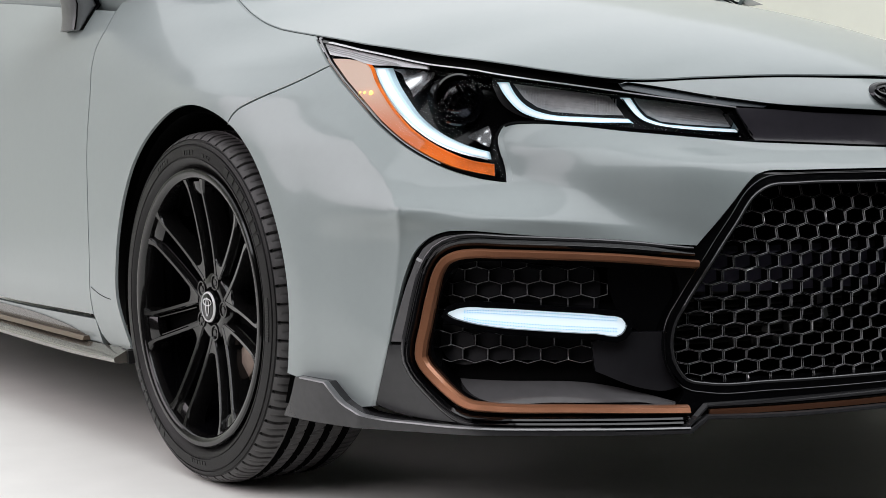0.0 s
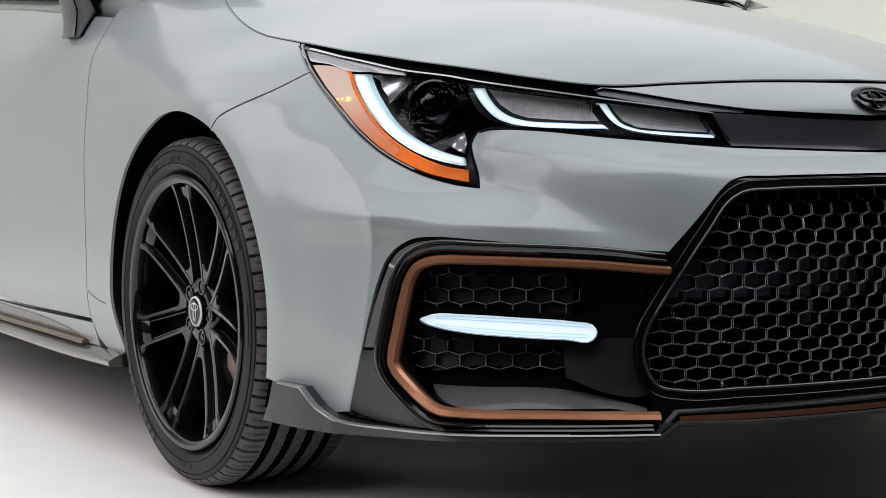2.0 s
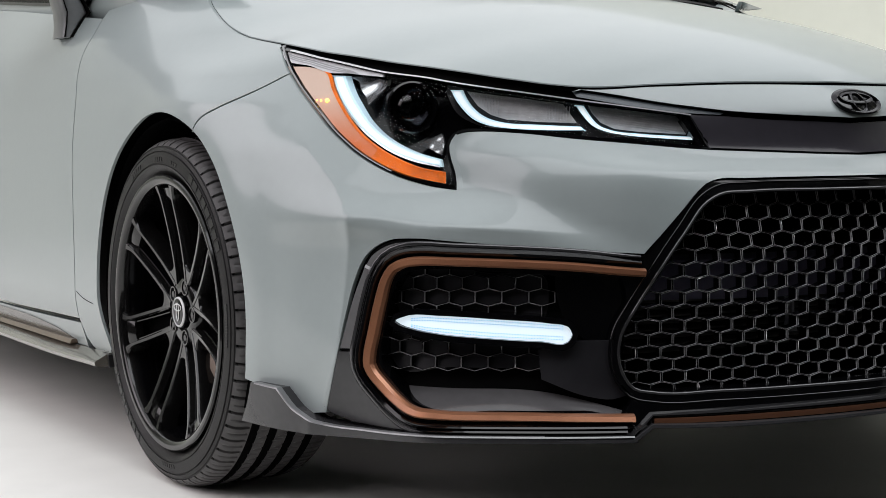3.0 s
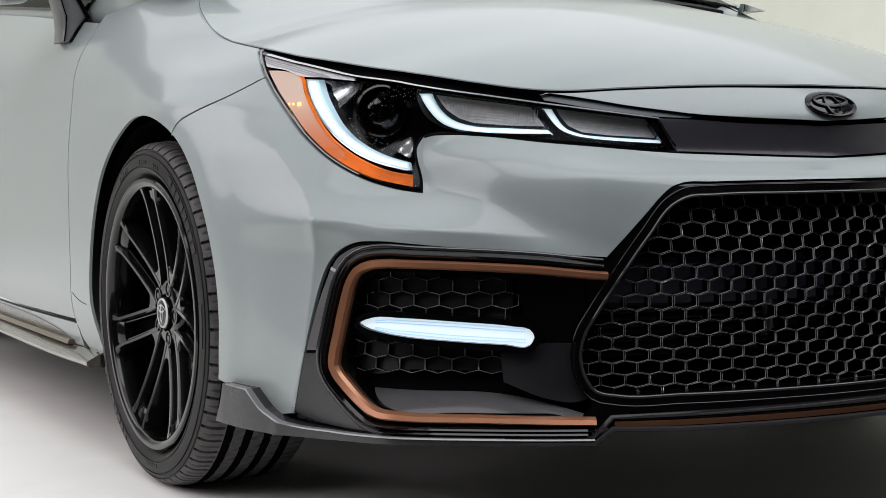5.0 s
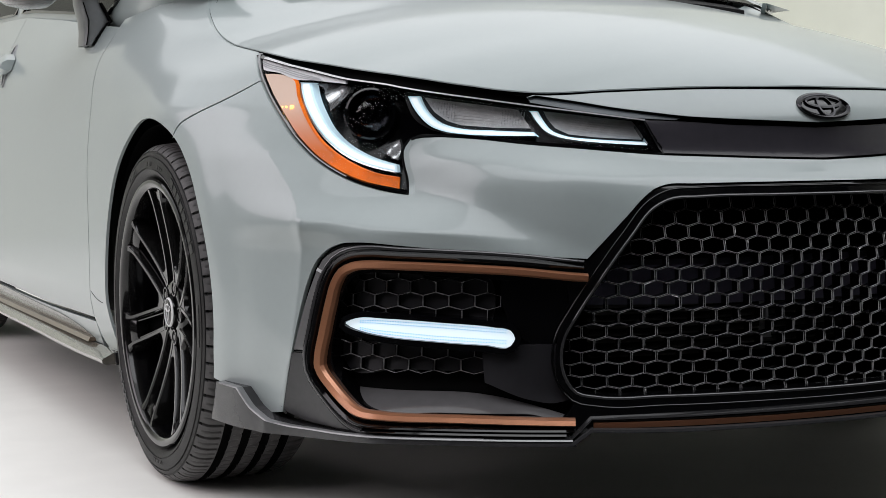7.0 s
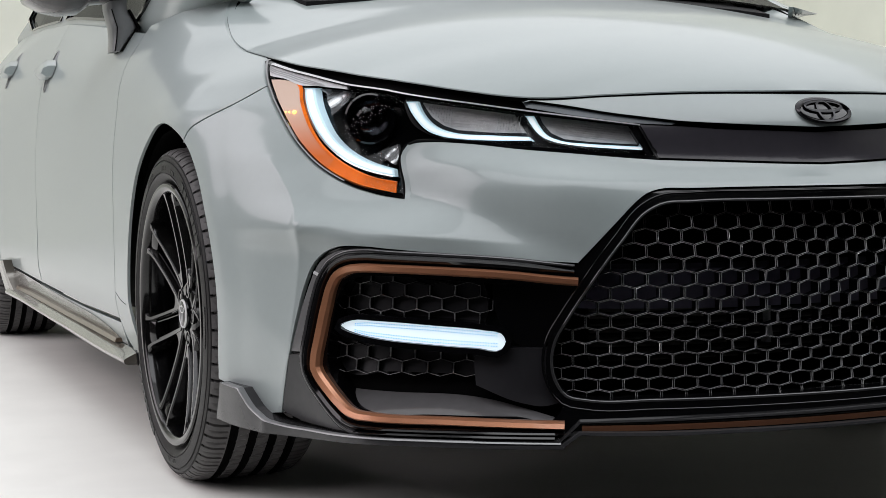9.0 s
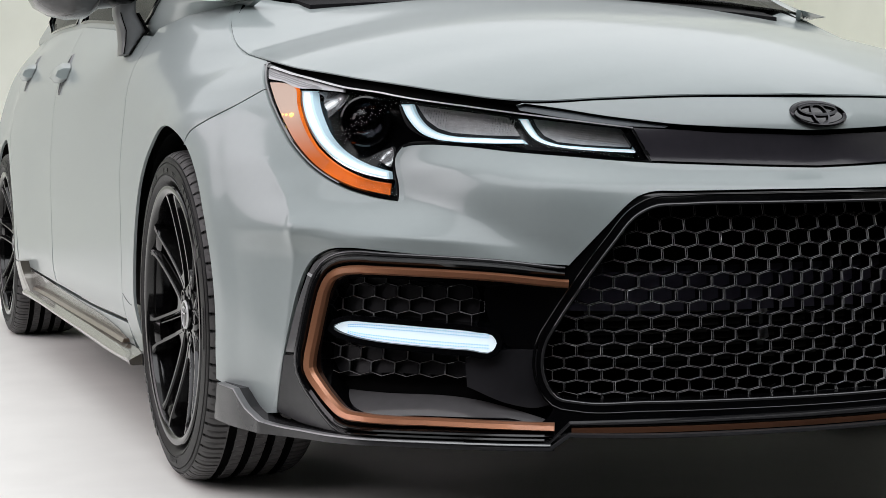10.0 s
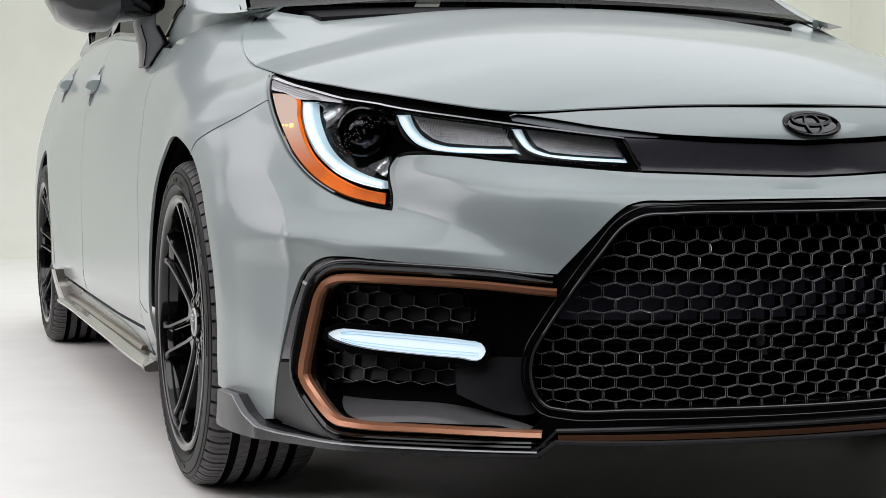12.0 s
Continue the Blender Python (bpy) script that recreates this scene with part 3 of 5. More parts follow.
def build_shell():
    # bumper skin
    half = np.vstack((BAR_LOW, LAMP_IN[::-1][1:], LAMP_OUT2[::-1][1:], BUMP_GAP[1:], arch(0, 116, 196, n=30)[0:],
                      curve([(1.139, .229), (1.084, .224), (1.059, .205), (1.034, .194), (.973, .198)])[1:], POCKET[::-1][1:], FRAME_OUT[1:]))
    bumper = part("front_bumper", panel_mesh(inset(both(half), .0018), step=.009, folds=[f * (m, 1) for f in FOLDS for m in (1, -1)]), PAINT, car, "cement grey front bumper cover")
    foot = LAMP_IN[(LAMP_IN[:, 1] < .632) & (LAMP_IN[:, 0] > .74)] - (.0085, 0)
    for m in (1, -1):
        part("lamp_flange", sweep_mesh(foot * (m, 1), [(-.0060, -.004), (-.0042, .0006), (.0036, .0003), (.0056, -.004)]), PAINT, bumper, "raised grey edge beside the headlamp's foot", 60)
    # fenders
    fen = np.vstack((LAMP_OUT[::-1], curve([(1.275, .793), (1.39, .811)])[:], HOOD_SIDE[1:],
                     curve([(1.735, .958), (1.775, .941), (1.85, .919), (1.93, .909), (1.995, .902, 1), (1.995, .885)])[1:], DOOR_GAP[1:],
                     curve([(1.955, .225), (1.93, .207), (1.86, .205)]), arch(0, -21, 116, n=46), BUMP_GAP[::-1][1:-1]))
    fender = part("fender", panel_mesh(inset(fen, .0018), step=.011, thick=.006), PAINT, car, "cement grey front fender")
    part("fender_seam", sweep_mesh(curve([(1.948, .322), (1.915, .312), (1.880, .306), (1.852, .304)]), [(-.0009, -.001), (-.0007, .0004), (.0007, .0004), (.0009, -.001)]), LINER, fender, "thin dark seam behind the wheel", 60)
    # doors and quarter panels
    door = np.vstack((DOOR_GAP, curve([(2.4, .255), (3.03, .262)]), curve([(3.03, .5), (3.05, .8), (3.06, .985)]), curve([(2.6, .945), (2.12, .897), (1.995, .885)])[:-1]))
    fdoor = part("front_door", panel_mesh(inset(door, .002), step=.03), PAINT, car, "cement grey front door")
    rdoor = np.vstack((curve([(3.06, .985), (3.05, .8), (3.03, .5), (3.03, .262)]), curve([(3.4, .27), (3.78, .28)])[1:],
                       curve([(3.80, .40), (3.88, .57), (4.02, .69), (4.10, .80), (4.12, 1.03)]), curve([(3.6, 1.01), (3.06, .985)])[:-1]))
    rear_door = part("rear_door", panel_mesh(inset(rdoor, .002), step=.03), PAINT, car, "cement grey rear door")
    quarter = np.vstack((curve([(4.12, 1.03), (4.10, .80), (4.02, .69), (3.88, .57), (3.80, .40), (3.78, .28)]),
                         arch(2.70, 188, -15, n=50)[:],
                         curve([(4.60, .23), (5.2, .20), (5.834, .20)]), curve([(5.834, .6), (5.834, 1.02)]), curve([(5.3, 1.04), (4.9, 1.05), (4.12, 1.03)])[:-1]))
    quart = part("quarter_panel", panel_mesh(inset(quarter, .001), step=.035), PAINT, car, "cement grey rear quarter and bumper")
    # door handles: a short full grip over an upright cup
    for at, owner in ((station(1.50), fdoor), (station(2.36), rear_door)):
        h = .850 if owner is fdoor else .893
        path = curve([(at - .075, h - .004), (at - .03, h), (at + .03, h + .002), (at + .075, h + .001)])
        n = len(path)
        k = [.50 + .50 * math.sin(math.pi * i / (n - 1)) for i in range(n)]
        part("door_handle", sweep_mesh(path, [(-.028, .002), (-.028, .020), (-.014, .034), (.014, .034), (.028, .022), (.028, .002)], scale=k), PAINT, owner, "grey pull handle", 60)
        # body-coloured cup: its dark reflection is given as a greyer rim
        cup = np.array([(at + .022 * math.cos(a) + .1 * (.056 * math.sin(a)), h - .002 + .056 * math.sin(a)) for a in np.linspace(0, 2 * math.pi, 32, endpoint=False)])
        part("handle_cup", sweep_mesh(cup, [(-.004, -.003), (-.002, .004), (.002, .004), (.004, -.003)], closed=True), STALK, owner, "rim of the handle's cup, its dark reflection put into grey", 60)
    for ob in (fender, fdoor, rear_door, quart):
        mirrored(ob, car)
    # nose strip and hood
    half = np.vstack((HOOD_FRONT[HOOD_FRONT[:, 0] < .56], NOSE_LOW[::-1]))
    part("nose_panel", panel_mesh(inset(both(half), .0030), step=.012), PAINT, car, "cement grey strip between hood and black bar")
    e = edge3[:, :2]
    rear = curve([(edge3[-1, 0], edge3[-1, 1]), (-.45, .115), (-.2, .095), (0, .09)])[1:]
    h = np.vstack((e, rear))
    h = h[np.abs(h[:, 0]) > 1e-4]
    full = np.vstack((np.array([[0, edge3[0, 1]]]), h, np.array([[0, .09]]), h[::-1] * (-1, 1)))
    part("hood", panel_mesh(inset(full, .0032), step=.024, surf=hood_top, thick=.002), PAINT, car, "cement grey hood")
    # black strips sunk in the hood's gaps stand for the shade there
    part("nose_seal", sweep_mesh(both(HOOD_FRONT[HOOD_FRONT[:, 0] < .60])[np.argsort(both(HOOD_FRONT[HOOD_FRONT[:, 0] < .60])[:, 0])], [(-.005, -.024), (-.005, -.010), (.004, -.010), (.004, -.024)]), LINER, car, "black strip for the shade in the hood's front gap")
    mirrored(part("hood_seal", sweep_mesh(np.vstack((HOOD_FRONT[HOOD_FRONT[:, 0] > 1.22], HOOD_SIDE[1:])), [(-.003, -.030), (-.003, -.008), (.0025, -.012), (.0025, -.030)]), LINER, car, "black strip for the shade in the hood's side gap"), car)


def build_cabin():
    """Windscreen, roof, side glass, boot lid and dark inside."""
    def top(y):
        return smooth([.05, .20, .90, 1.30, 1.7, 2.3, 3.0, 3.4, 3.72], [.948, .985, 1.345, 1.41, 1.43, 1.40, 1.13, 1.06, .98], y)

    def wide(y):
        return smooth([.05, .90, 1.7, 2.4, 3.0, 3.72], [.73, .61, .57, .58, .64, .60], y)

    def lid(x, y, deep=0.0):
        x, y = np.atleast_1d(x), np.atleast_1d(y)
        return np.column_stack((x, y, top(y) - .05 * np.clip(np.abs(x) / wide(y), 0, 1.2) ** 2.4 - deep))

    def sheet(y0, y1, bow=.0):
        ys = np.linspace(y0, y1, 24)
        side = np.column_stack((-wide(ys), ys))
        front = np.array([(x, y0 - bow * (1 - (x / wide(np.array([y0]))[0]) ** 2)) for x in np.linspace(0, -wide(np.array([y0]))[0], 10)])[:-1]
        back = np.array([(x, y1) for x in np.linspace(-wide(np.array([y1]))[0], 0, 10)])[1:]
        return both(np.vstack((front, side, back)))

    part("windscreen", panel_mesh(inset(sheet(.22, .92, .10), .020), step=.06, surf=lid, thick=.005), GLASS, car, "dark tinted windscreen")
    part("roof", panel_mesh(inset(sheet(.92, 2.30), .003), step=.06, surf=lid), PAINT, car, "cement grey roof")
    part("rear_window", panel_mesh(inset(sheet(2.30, 3.0), .003), step=.06, surf=lid, thick=.005), GLASS, car, "dark tinted rear window")
    part("boot_lid", panel_mesh(inset(sheet(3.0, 3.66), .003), step=.06, surf=lid), PAINT, car, "cement grey boot lid")
    # cowl: black plastic between hood and glass
    cowl = np.vstack(([(0, .07), (-.2, .08), (-.45, .10), (-.56, .125), (-.575, .21), (-.45, .19), (-.2, .155), (0, .145)]))
    part("cowl", panel_mesh(both(cowl), step=.03, surf=lambda x, y, deep=0.0: lid(x, y, deep + .012)), TEXTURED, car, "black plastic cowl below the windscreen")
    # flanks of the cabin
    def flank(y, v, deep=0.0):
        y, v = np.atleast_1d(y), np.atleast_1d(v)
        sv = np.interp(y, PLAN[5:13, 1], PLAN_S[5:13])
        low = skin(sv, np.interp(y, [.05, .12, .20, .35, .62, 1.03, 1.49, 2.55, 3.5], [.968, .955, .935, .919, .912, .943, .983, 1.028, 1.045]))
        hi = np.column_stack((-wide(y), y, top(y) - .05))
        w = np.maximum(v, 0)[:, None]
        p = low * (1 - w) + hi * w + np.minimum(v, 0)[:, None] * np.array((-.10, 0, .35))
        p[:, 0] -= (.035 + .020 * (1 - ease(y, .30, .80)) * ease(y, .12, .22)) * np.sin(np.pi * np.clip(v, 0, 1)) - deep
        return p
    body = np.vstack((curve([(.15, .02), (.24, -.08), (.38, -.18), (.60, -.22), (1.6, -.22), (3.5, -.22)], step=.05), curve([(3.5, 1.0), (2.3, 1.0), (.92, 1.0), (.20, 1.0)], step=.05)))
    win_f = inset(np.vstack((curve([(.66, .03), (1.0, .03), (1.65, .03)], step=.05), curve([(1.66, .93), (1.00, .93), (.68, .67), (.52, .48), (.47, .41), (.52, .30), (.60, .12)], step=.05))), 0)
    win_r = np.vstack((curve([(1.76, .03), (2.55, .03)], step=.05), curve([(2.75, .40), (2.45, .80), (2.3, .93), (1.77, .93)], step=.05)))
    side = part("cabin_side", panel_mesh(body, [win_f, win_r], step=.05, surf=flank), PAINT, car, "grey pillars round the side windows")
    for w in (win_f, win_r):
        part("side_window", panel_mesh(inset(w, .004), step=.06, surf=flank, deep=.006, thick=.004), GLASS, side, "dark tinted side glass")
        part("window_trim", sweep_mesh(w, [(-.009, -.002), (-.009, .006), (.009, .006), (.009, -.002)], surf=flank, closed=True), GLOSS, side, "gloss black window surround")
    mirrored(side, car)
    # dark inside, hidden under the panels
    bm = box_mesh(1.24, 2.1, .5, (0, 1.7, .74), .1)
    part("cabin_interior", bm, CABIN, car, "dark interior")
    part("dashboard", box_mesh(1.30, .50, .09, (0, .60, .93), .03), CABIN, car, "dark dashboard under the windscreen")
    for size, at in (((1.46, .5, .66), (0, .70, .53)), ((1.18, .9, .42), (0, .03, .47)), ((1.46, 1.3, .5), (0, 1.5, .46)), ((1.18, 1.6, .6), (0, 2.85, .56))):
        part("underbody", box_mesh(*size, at, .05), CABIN, car, "black underbody")
    # arch liners
    for y0, sg in ((0, -1), (0, 1), (2.7, -1), (2.7, 1)):
        a = np.radians(np.linspace(-25, 205, 30))
        bm = bmesh.new()
        cols = [[bm.verts.new((sg * x, y0 + r * math.cos(t), .327 + r * math.sin(t))) for t in a] for x, r in ((.872, .338), (.80, .368), (.58, .368))]
        cap = [bm.verts.new((sg * .58, y0 + .15 * math.cos(t), .327 + .15 * math.sin(t))) for t in a]
        cols.append(cap)
        for c, d in zip(cols, cols[1:]):
            for i in range(len(a) - 1):
                bm.faces.new((c[i], c[i + 1], d[i + 1], d[i]))
        part("arch_liner", bm, LINER, car, "black felt wheel arch liner")
    # wing mirror
    def pod(rows):
        """A rounded housing from rows of reach, sweep back, underside and depth."""
        bm = bmesh.new()
        rings = []
        for x, dy, low, hy in rows:
            high = 1.085 - .25 * (x - .795) ** 2
            cz, hz = (low + high) / 2, (high - low) / 2 * (.72 if hy < .06 else 1)
            rings.append([bm.verts.new((-x, .70 + dy + hy * math.copysign(abs(math.cos(u)) ** .7, math.cos(u)), cz + hz * math.copysign(abs(math.sin(u)) ** .7, math.sin(u))))
                          for u in np.linspace(0, 2 * math.pi, 28, endpoint=False)])
        for c, d in zip(rings, rings[1:]):
            for i in range(28):
                bm.faces.new((c[i], c[(i + 1) % 28], d[(i + 1) % 28], d[i]))
        bm.faces.new(rings[0])
        bm.faces.new(rings[-1])
        bmesh.ops.recalc_face_normals(bm, faces=bm.faces)
        return bm
    head = part("mirror_head", pod([(.795, -.020, .968, .055), (.829, -.026, .962, .09), (.906, -.029, .955, .09)]), GLOSS, car, "gloss black wing mirror base", 60)
    part("mirror_shell", pod([(.904, -.029, .950, .092), (.925, -.030, .934, .093), (.965, -.030, .930, .092), (1.005, -.028, .938, .088), (1.035, -.022, .955, .08), (1.058, -.014, .985, .055)]), SHELL, head, "glossy dark grey mirror shell", 60)
    foot = [(.838, .978, .024), (.838, .945, .024), (.829, .922, .028), (.8225, .905, .030), (.831, .880, .019), (.842, .851, .009)]

    def column(rows, hy, y0):
        """A flat-sided upright piece from rows of middle, height and half width."""
        bm = bmesh.new()
        rings = [[bm.verts.new((-x - hx * math.copysign(abs(math.cos(u)) ** .5, math.cos(u)), y0 + hy * math.copysign(abs(math.sin(u)) ** .5, math.sin(u)), z))
                  for u in np.linspace(0, 2 * math.pi, 20, endpoint=False)] for x, z, hx in rows]
        for c, d in zip(rings, rings[1:]):
            for i in range(20):
                bm.faces.new((c[i], c[(i + 1) % 20], d[(i + 1) % 20], d[i]))
        bm.faces.new(rings[0])
        bm.faces.new(rings[-1])
        bmesh.ops.recalc_face_normals(bm, faces=bm.faces)
        return bm
    stalk = part("mirror_foot", column(foot, .040, .665), STALK, head, "silver grey mirror stalk", 40)
    part("foot_gasket", column([(x - hx - .001, z, .0035) for x, z, hx in foot[1:]], .042, .664), LINER, stalk, "black rubber edge", 40)
    part("foot_groove", column([(x + hx * .62, z, .0012) for x, z, hx in foot[1:]], .042, .664), LINER, stalk, "black groove", 40)


def build_skirts():
    path = curve([(1.80, .190), (1.90, .186), (2.6, .186), (3.30, .192), (3.56, .196)], step=.04)
    blade = [(-.008, -.03), (-.008, .036), (-.0055, .042), (.002, .042), (.005, .038), (.019, .006), (.019, -.02)]
    skirt = part("side_skirt", sweep_mesh(path, blade), SKIRT, car, "glossy dark grey side skirt blade", 25)
    part("skirt_stripe", sweep_mesh(curve([(2.03, .2085), (2.6, .2095), (3.50, .213)], step=.05), [(-.0045, .0), (-.0045, .018), (.0045, .011), (.0045, .0)]), DULLBRONZE, skirt, "bronze stripe", 60)
    scoop = np.vstack((curve([(2.035, .213), (2.07, .218), (2.13, .226), (2.25, .235), (2.6, .243), (3.50, .268)]), curve([(3.55, .24), (3.50, .219), (2.6, .215), (2.10, .2135)])))
    part("skirt_scoop", panel_mesh(scoop, step=.03, deep=-.0025, thick=.006), SCOOP, skirt, "glossy dark taupe hollow above the blade")
    part("skirt_fin", sweep_mesh(curve([(3.50, .192), (3.545, .24), (3.56, .292)], step=.02), [(-.016, -.01), (-.012, .030), (.012, .026), (.016, -.01)]), SKIRT, skirt, "upright rear fin", 30)
    part("skirt_fin", sweep_mesh(curve([(3.62, .192), (3.64, .24), (3.64, .288)], step=.02), [(-.03, -.01), (-.03, .024), (.03, .020), (.03, -.01)]), SKIRT, skirt, "upright rear fin", 30)
    part("skirt_nose", sweep_mesh(curve([(1.79, .193), (1.83, .194)], step=.02), [(-.012, -.02), (-.012, .016), (.014, .012), (.014, -.02)]), SATIN, skirt, "black front tip")
    mirrored(skirt, car)
    sill = np.vstack((curve([(1.962, .255), (2.4, .249), (3.03, .256), (3.40, .264), (3.76, .274)]), curve([(3.78, .20), (3.0, .205), (2.4, .203), (1.962, .203)])))
    mirrored(part("sill", panel_mesh(inset(sill, .001), step=.03), PAINT, car, "cement grey sill"), car)


build_shell()
build_cabin()
build_skirts()


# ---- the black front: mask, grille, fog pockets, lip ----
def line(a, b, n=6):
    return np.column_stack((np.linspace(a[0], b[0], n), np.linspace(a[1], b[1], n)))


POCKET_HOLE = curve([(.500, .409), (.606, .418), (.700, .424), (.783, .428), (.818, .426), (.840, .417), (.853, .398), (.865, .347), (.870, .290), (.862, .271),
                     (.832, .242), (.806, .226), (.782, .219), (.689, .218), (.560, .217), (.500, .216), (.490, .232), (.512, .265), (.516, .305), (.508, .345), (.494, .375)], closed=True)
BRONZE_LINE = curve([(.466, .4215), (.480, .4225), (.575, .4315), (.692, .4375), (.770, .4400), (.809, .4405), (.835, .437), (.853, .428), (.863, .412), (.871, .382), (.882, .328), (.8885, .294), (.8885, .281),
                     (.884, .272), (.865, .252), (.833, .2265), (.822, .2195), (.808, .2145), (.784, .2125), (.657, .2100), (.488, .2055)])


ROWS = [.2405, .2590, .2775, .2960, .3150, .3353, .3560, .3777, .3995, .4205, .4418, .4637, .4856, .5075, .5295, .5515]


def hexes(poly, width, pitch, deep, depth, wall, surf=skin, shift=0.0, edge=False, rows_at=None, rim=0.0):
    """A honeycomb lattice over an outline on a surface, in even rows or in rows at given heights."""
    bm, rnd = bmesh.new(), random.Random(5)
    lo, hi = poly.min(0), poly.max(0)
    rows = int((hi[1] - lo[1]) / pitch) + 2
    cols = int((hi[0] - lo[0]) / width) + 2
    c = [(lo[0] + (j + .5 * (i % 2)) * width + shift, lo[1] + i * pitch + pitch * .3) for i in range(rows) for j in range(-1, cols)]
    lift = lambda q: q
    if rows_at:
        pitch = 1.0
        lift = lambda q: np.column_stack((q[:, 0], np.interp(q[:, 1], np.arange(len(rows_at)), rows_at)))
        c = [(shift + (j + .5 * ((i + 1) % 2)) * width, i) for i in range(len(rows_at)) for j in range(-24, 24)]
    c = np.array(c)
    c = c[inside(poly, lift(c))]
    wall_h = pitch * .375
    up = pitch - wall_h
    ring = np.array([(0, up), (width / 2, wall_h), (width / 2, -wall_h), (0, -up), (-width / 2, -wall_h), (-width / 2, wall_h)])
    for q in c:
        o, i_ = q + ring * (1 - rim), q + ring * (1 - rim - wall)
        tip = [rnd.uniform(-.0012, .0012) for _ in range(6)]
        m_ = q + ring * (1 - rim - wall * .45)
        vs = [[bm.verts.new(p) for p in surf(*lift(r).T, d + np.array(tip) * (edge and d == deep))] for r, d in (((o, deep + .0012), (m_, deep), (i_, deep + .002)) if edge else ((o, deep + .002), (i_, deep + .002), (i_, deep + depth)))]
        for a, b in zip(vs, vs[1:]):
            for k in range(6):
                bm.faces.new((a[k], a[(k + 1) % 6], b[(k + 1) % 6], b[k]))
    bmesh.ops.recalc_face_normals(bm, faces=bm.faces)
    return bm


def flare(s):
    return smooth([0, .30, .49, .80, 1.02, 1.12, 1.22], [.030, .026, .018, .010, .024, .012, -.004], np.abs(s))


def lip_skin(s, z, deep=0.0):
    return skin(s, z, deep - flare(np.atleast_1d(np.array(s, float))))


def build_front():
    # mask: one gloss black moulding with the grille and fog openings
    half = np.vstack((FRAME_OUT[::-1], POCKET[1:], curve([(.973, .198), (.94, .190), (.86, .183), (.70, .182), (.52, .182), (.46, .196), (.30, .198), (0, .198)])[1:]))
    hole_r = POCKET_HOLE * (-1, 1)
    mask = part("front_mask", panel_mesh(inset(both(half), .001), [both(GRILLE_IN), POCKET_HOLE, hole_r], step=.014, thick=.045, deep=.005), GLOSS, car, "gloss black front mask round grille and fog lamps")
    # raised bead round the grille opening
    bead = both(GRILLE_IN)
    part("grille_bead", sweep_mesh(inset(bead, -.0035), [(-.0028, -.008), (-.002, -.0035), (0, -.0028), (.002, -.0035), (.0028, -.008)], closed=True), SHEEN, mask, "gloss black grille bead", 60)
    part("outer_bead", sweep_mesh(inset(bead, -.017), [(-.0022, -.008), (-.0015, -.0042), (0, -.0036), (.0015, -.0042), (.0022, -.008)], closed=True), GLOSS, mask, "", 60)
    # grille
    opening = both(GRILLE_IN)
    grille = part("grille_mesh", hexes(inset(opening, -.004), .0407, .0220, .0305, .022, .100, shift=.0059, rows_at=ROWS), HOUSING, car, "black honeycomb grille mesh")
    part("mesh_edge", hexes(inset(opening, -.004), .0407, .0220, .030, .022, .046, shift=.0059, edge=True, rows_at=ROWS, rim=.050), EDGE, grille, "thin honeycomb edge, its highlight put into a pale colour", 60)
    # what lies behind the mesh
    part("crash_beam", sweep_mesh(curve([(-.47, .400), (-.25, .400), (0, .400), (.25, .400), (.47, .400)], step=.04), [(-.036, -.14), (-.032, -.088), (.006, -.084), (.030, -.096), (.036, -.14)], surf=lambda s, z, deep=0.0: skin(s, z, deep + .22 * np.clip(np.abs(s) - .15, 0, 1) ** 1.5)), BEAM, car, "dull grey plastic beam behind the grille")
    for i in range(9):
        z = .262 + .012 * i
        part("radiator_slat", sweep_mesh(curve([(-.42, z), (0, z), (.42, z)], step=.07), [(-.002, -.32), (-.001, -.285), (.002, -.287), (.003, -.32)]), SLAT, car)
    part("radiator", panel_mesh(both(curve([(0, .55), (.50, .55), (.60, .40), (.60, .21), (0, .21)], step=.06)), step=.06, deep=.35, thick=.02), CABIN, car, "dark radiator behind the grille")
    part("grille_sensor", sweep_mesh(line((-.012, .352), (-.012, .286), 7), [(-.0050, -.262), (-.0040, -.245), (.0040, -.245), (.0050, -.262)], scale=[1, 1, 1, 1, 1.2, 1.9, 2.8]), BROW, grille, "small pale metal post behind the mesh")
    # bronze trims and fog pockets, on both sides
    cum = np.concatenate(([0], np.cumsum(np.hypot(*np.diff(BRONZE_LINE, axis=0).T))))
    cum /= cum[-1]
    wide = np.interp(cum, [0, .02, .30, .40, .46, .60, .66, .72, 1], [.0062, .0066, .0068, .0074, .0088, .0088, .0076, .0064, .0060])
    trim = part("bronze_trim", sweep_mesh(BRONZE_LINE, [(-1, -.006), (-1, .004), (-.55, .010), (.55, .012), (1, .006), (1, -.006)], scale=wide), BRONZE, car, "bronze C-shaped trim round the fog lamp", 20)
    t = np.gradient(BRONZE_LINE, axis=0)
    t /= np.linalg.norm(t, axis=1)[:, None]
    nrm = np.column_stack((-t[:, 1], t[:, 0]))
    for d, w, h in ((.018, .0065, .009), (.028, .0035, .003)):
        q = BRONZE_LINE + nrm * (d * np.interp(cum, [0, .3, .45, .65, .8, 1], [.85, .9, 1.1, 1.1, .85, .7]))[:, None]
        part("trim_bead", sweep_mesh(q[1:], [(-w, -.006), (-w * .8, h * .7), (0, h), (w * .8, h * .5), (w, -.006)], scale=np.interp(cum, [0, .08, .97, 1], [.5, 1, 1, .4])[1:]), SHEEN if w < .005 else GLOSS, trim, "gloss black bead", 60)
    pocket = part("fog_pocket", panel_mesh(inset(POCKET_HOLE, -.004), step=.02, deep=.048, thick=.01), LINER, car, "black recessed fog lamp pocket")
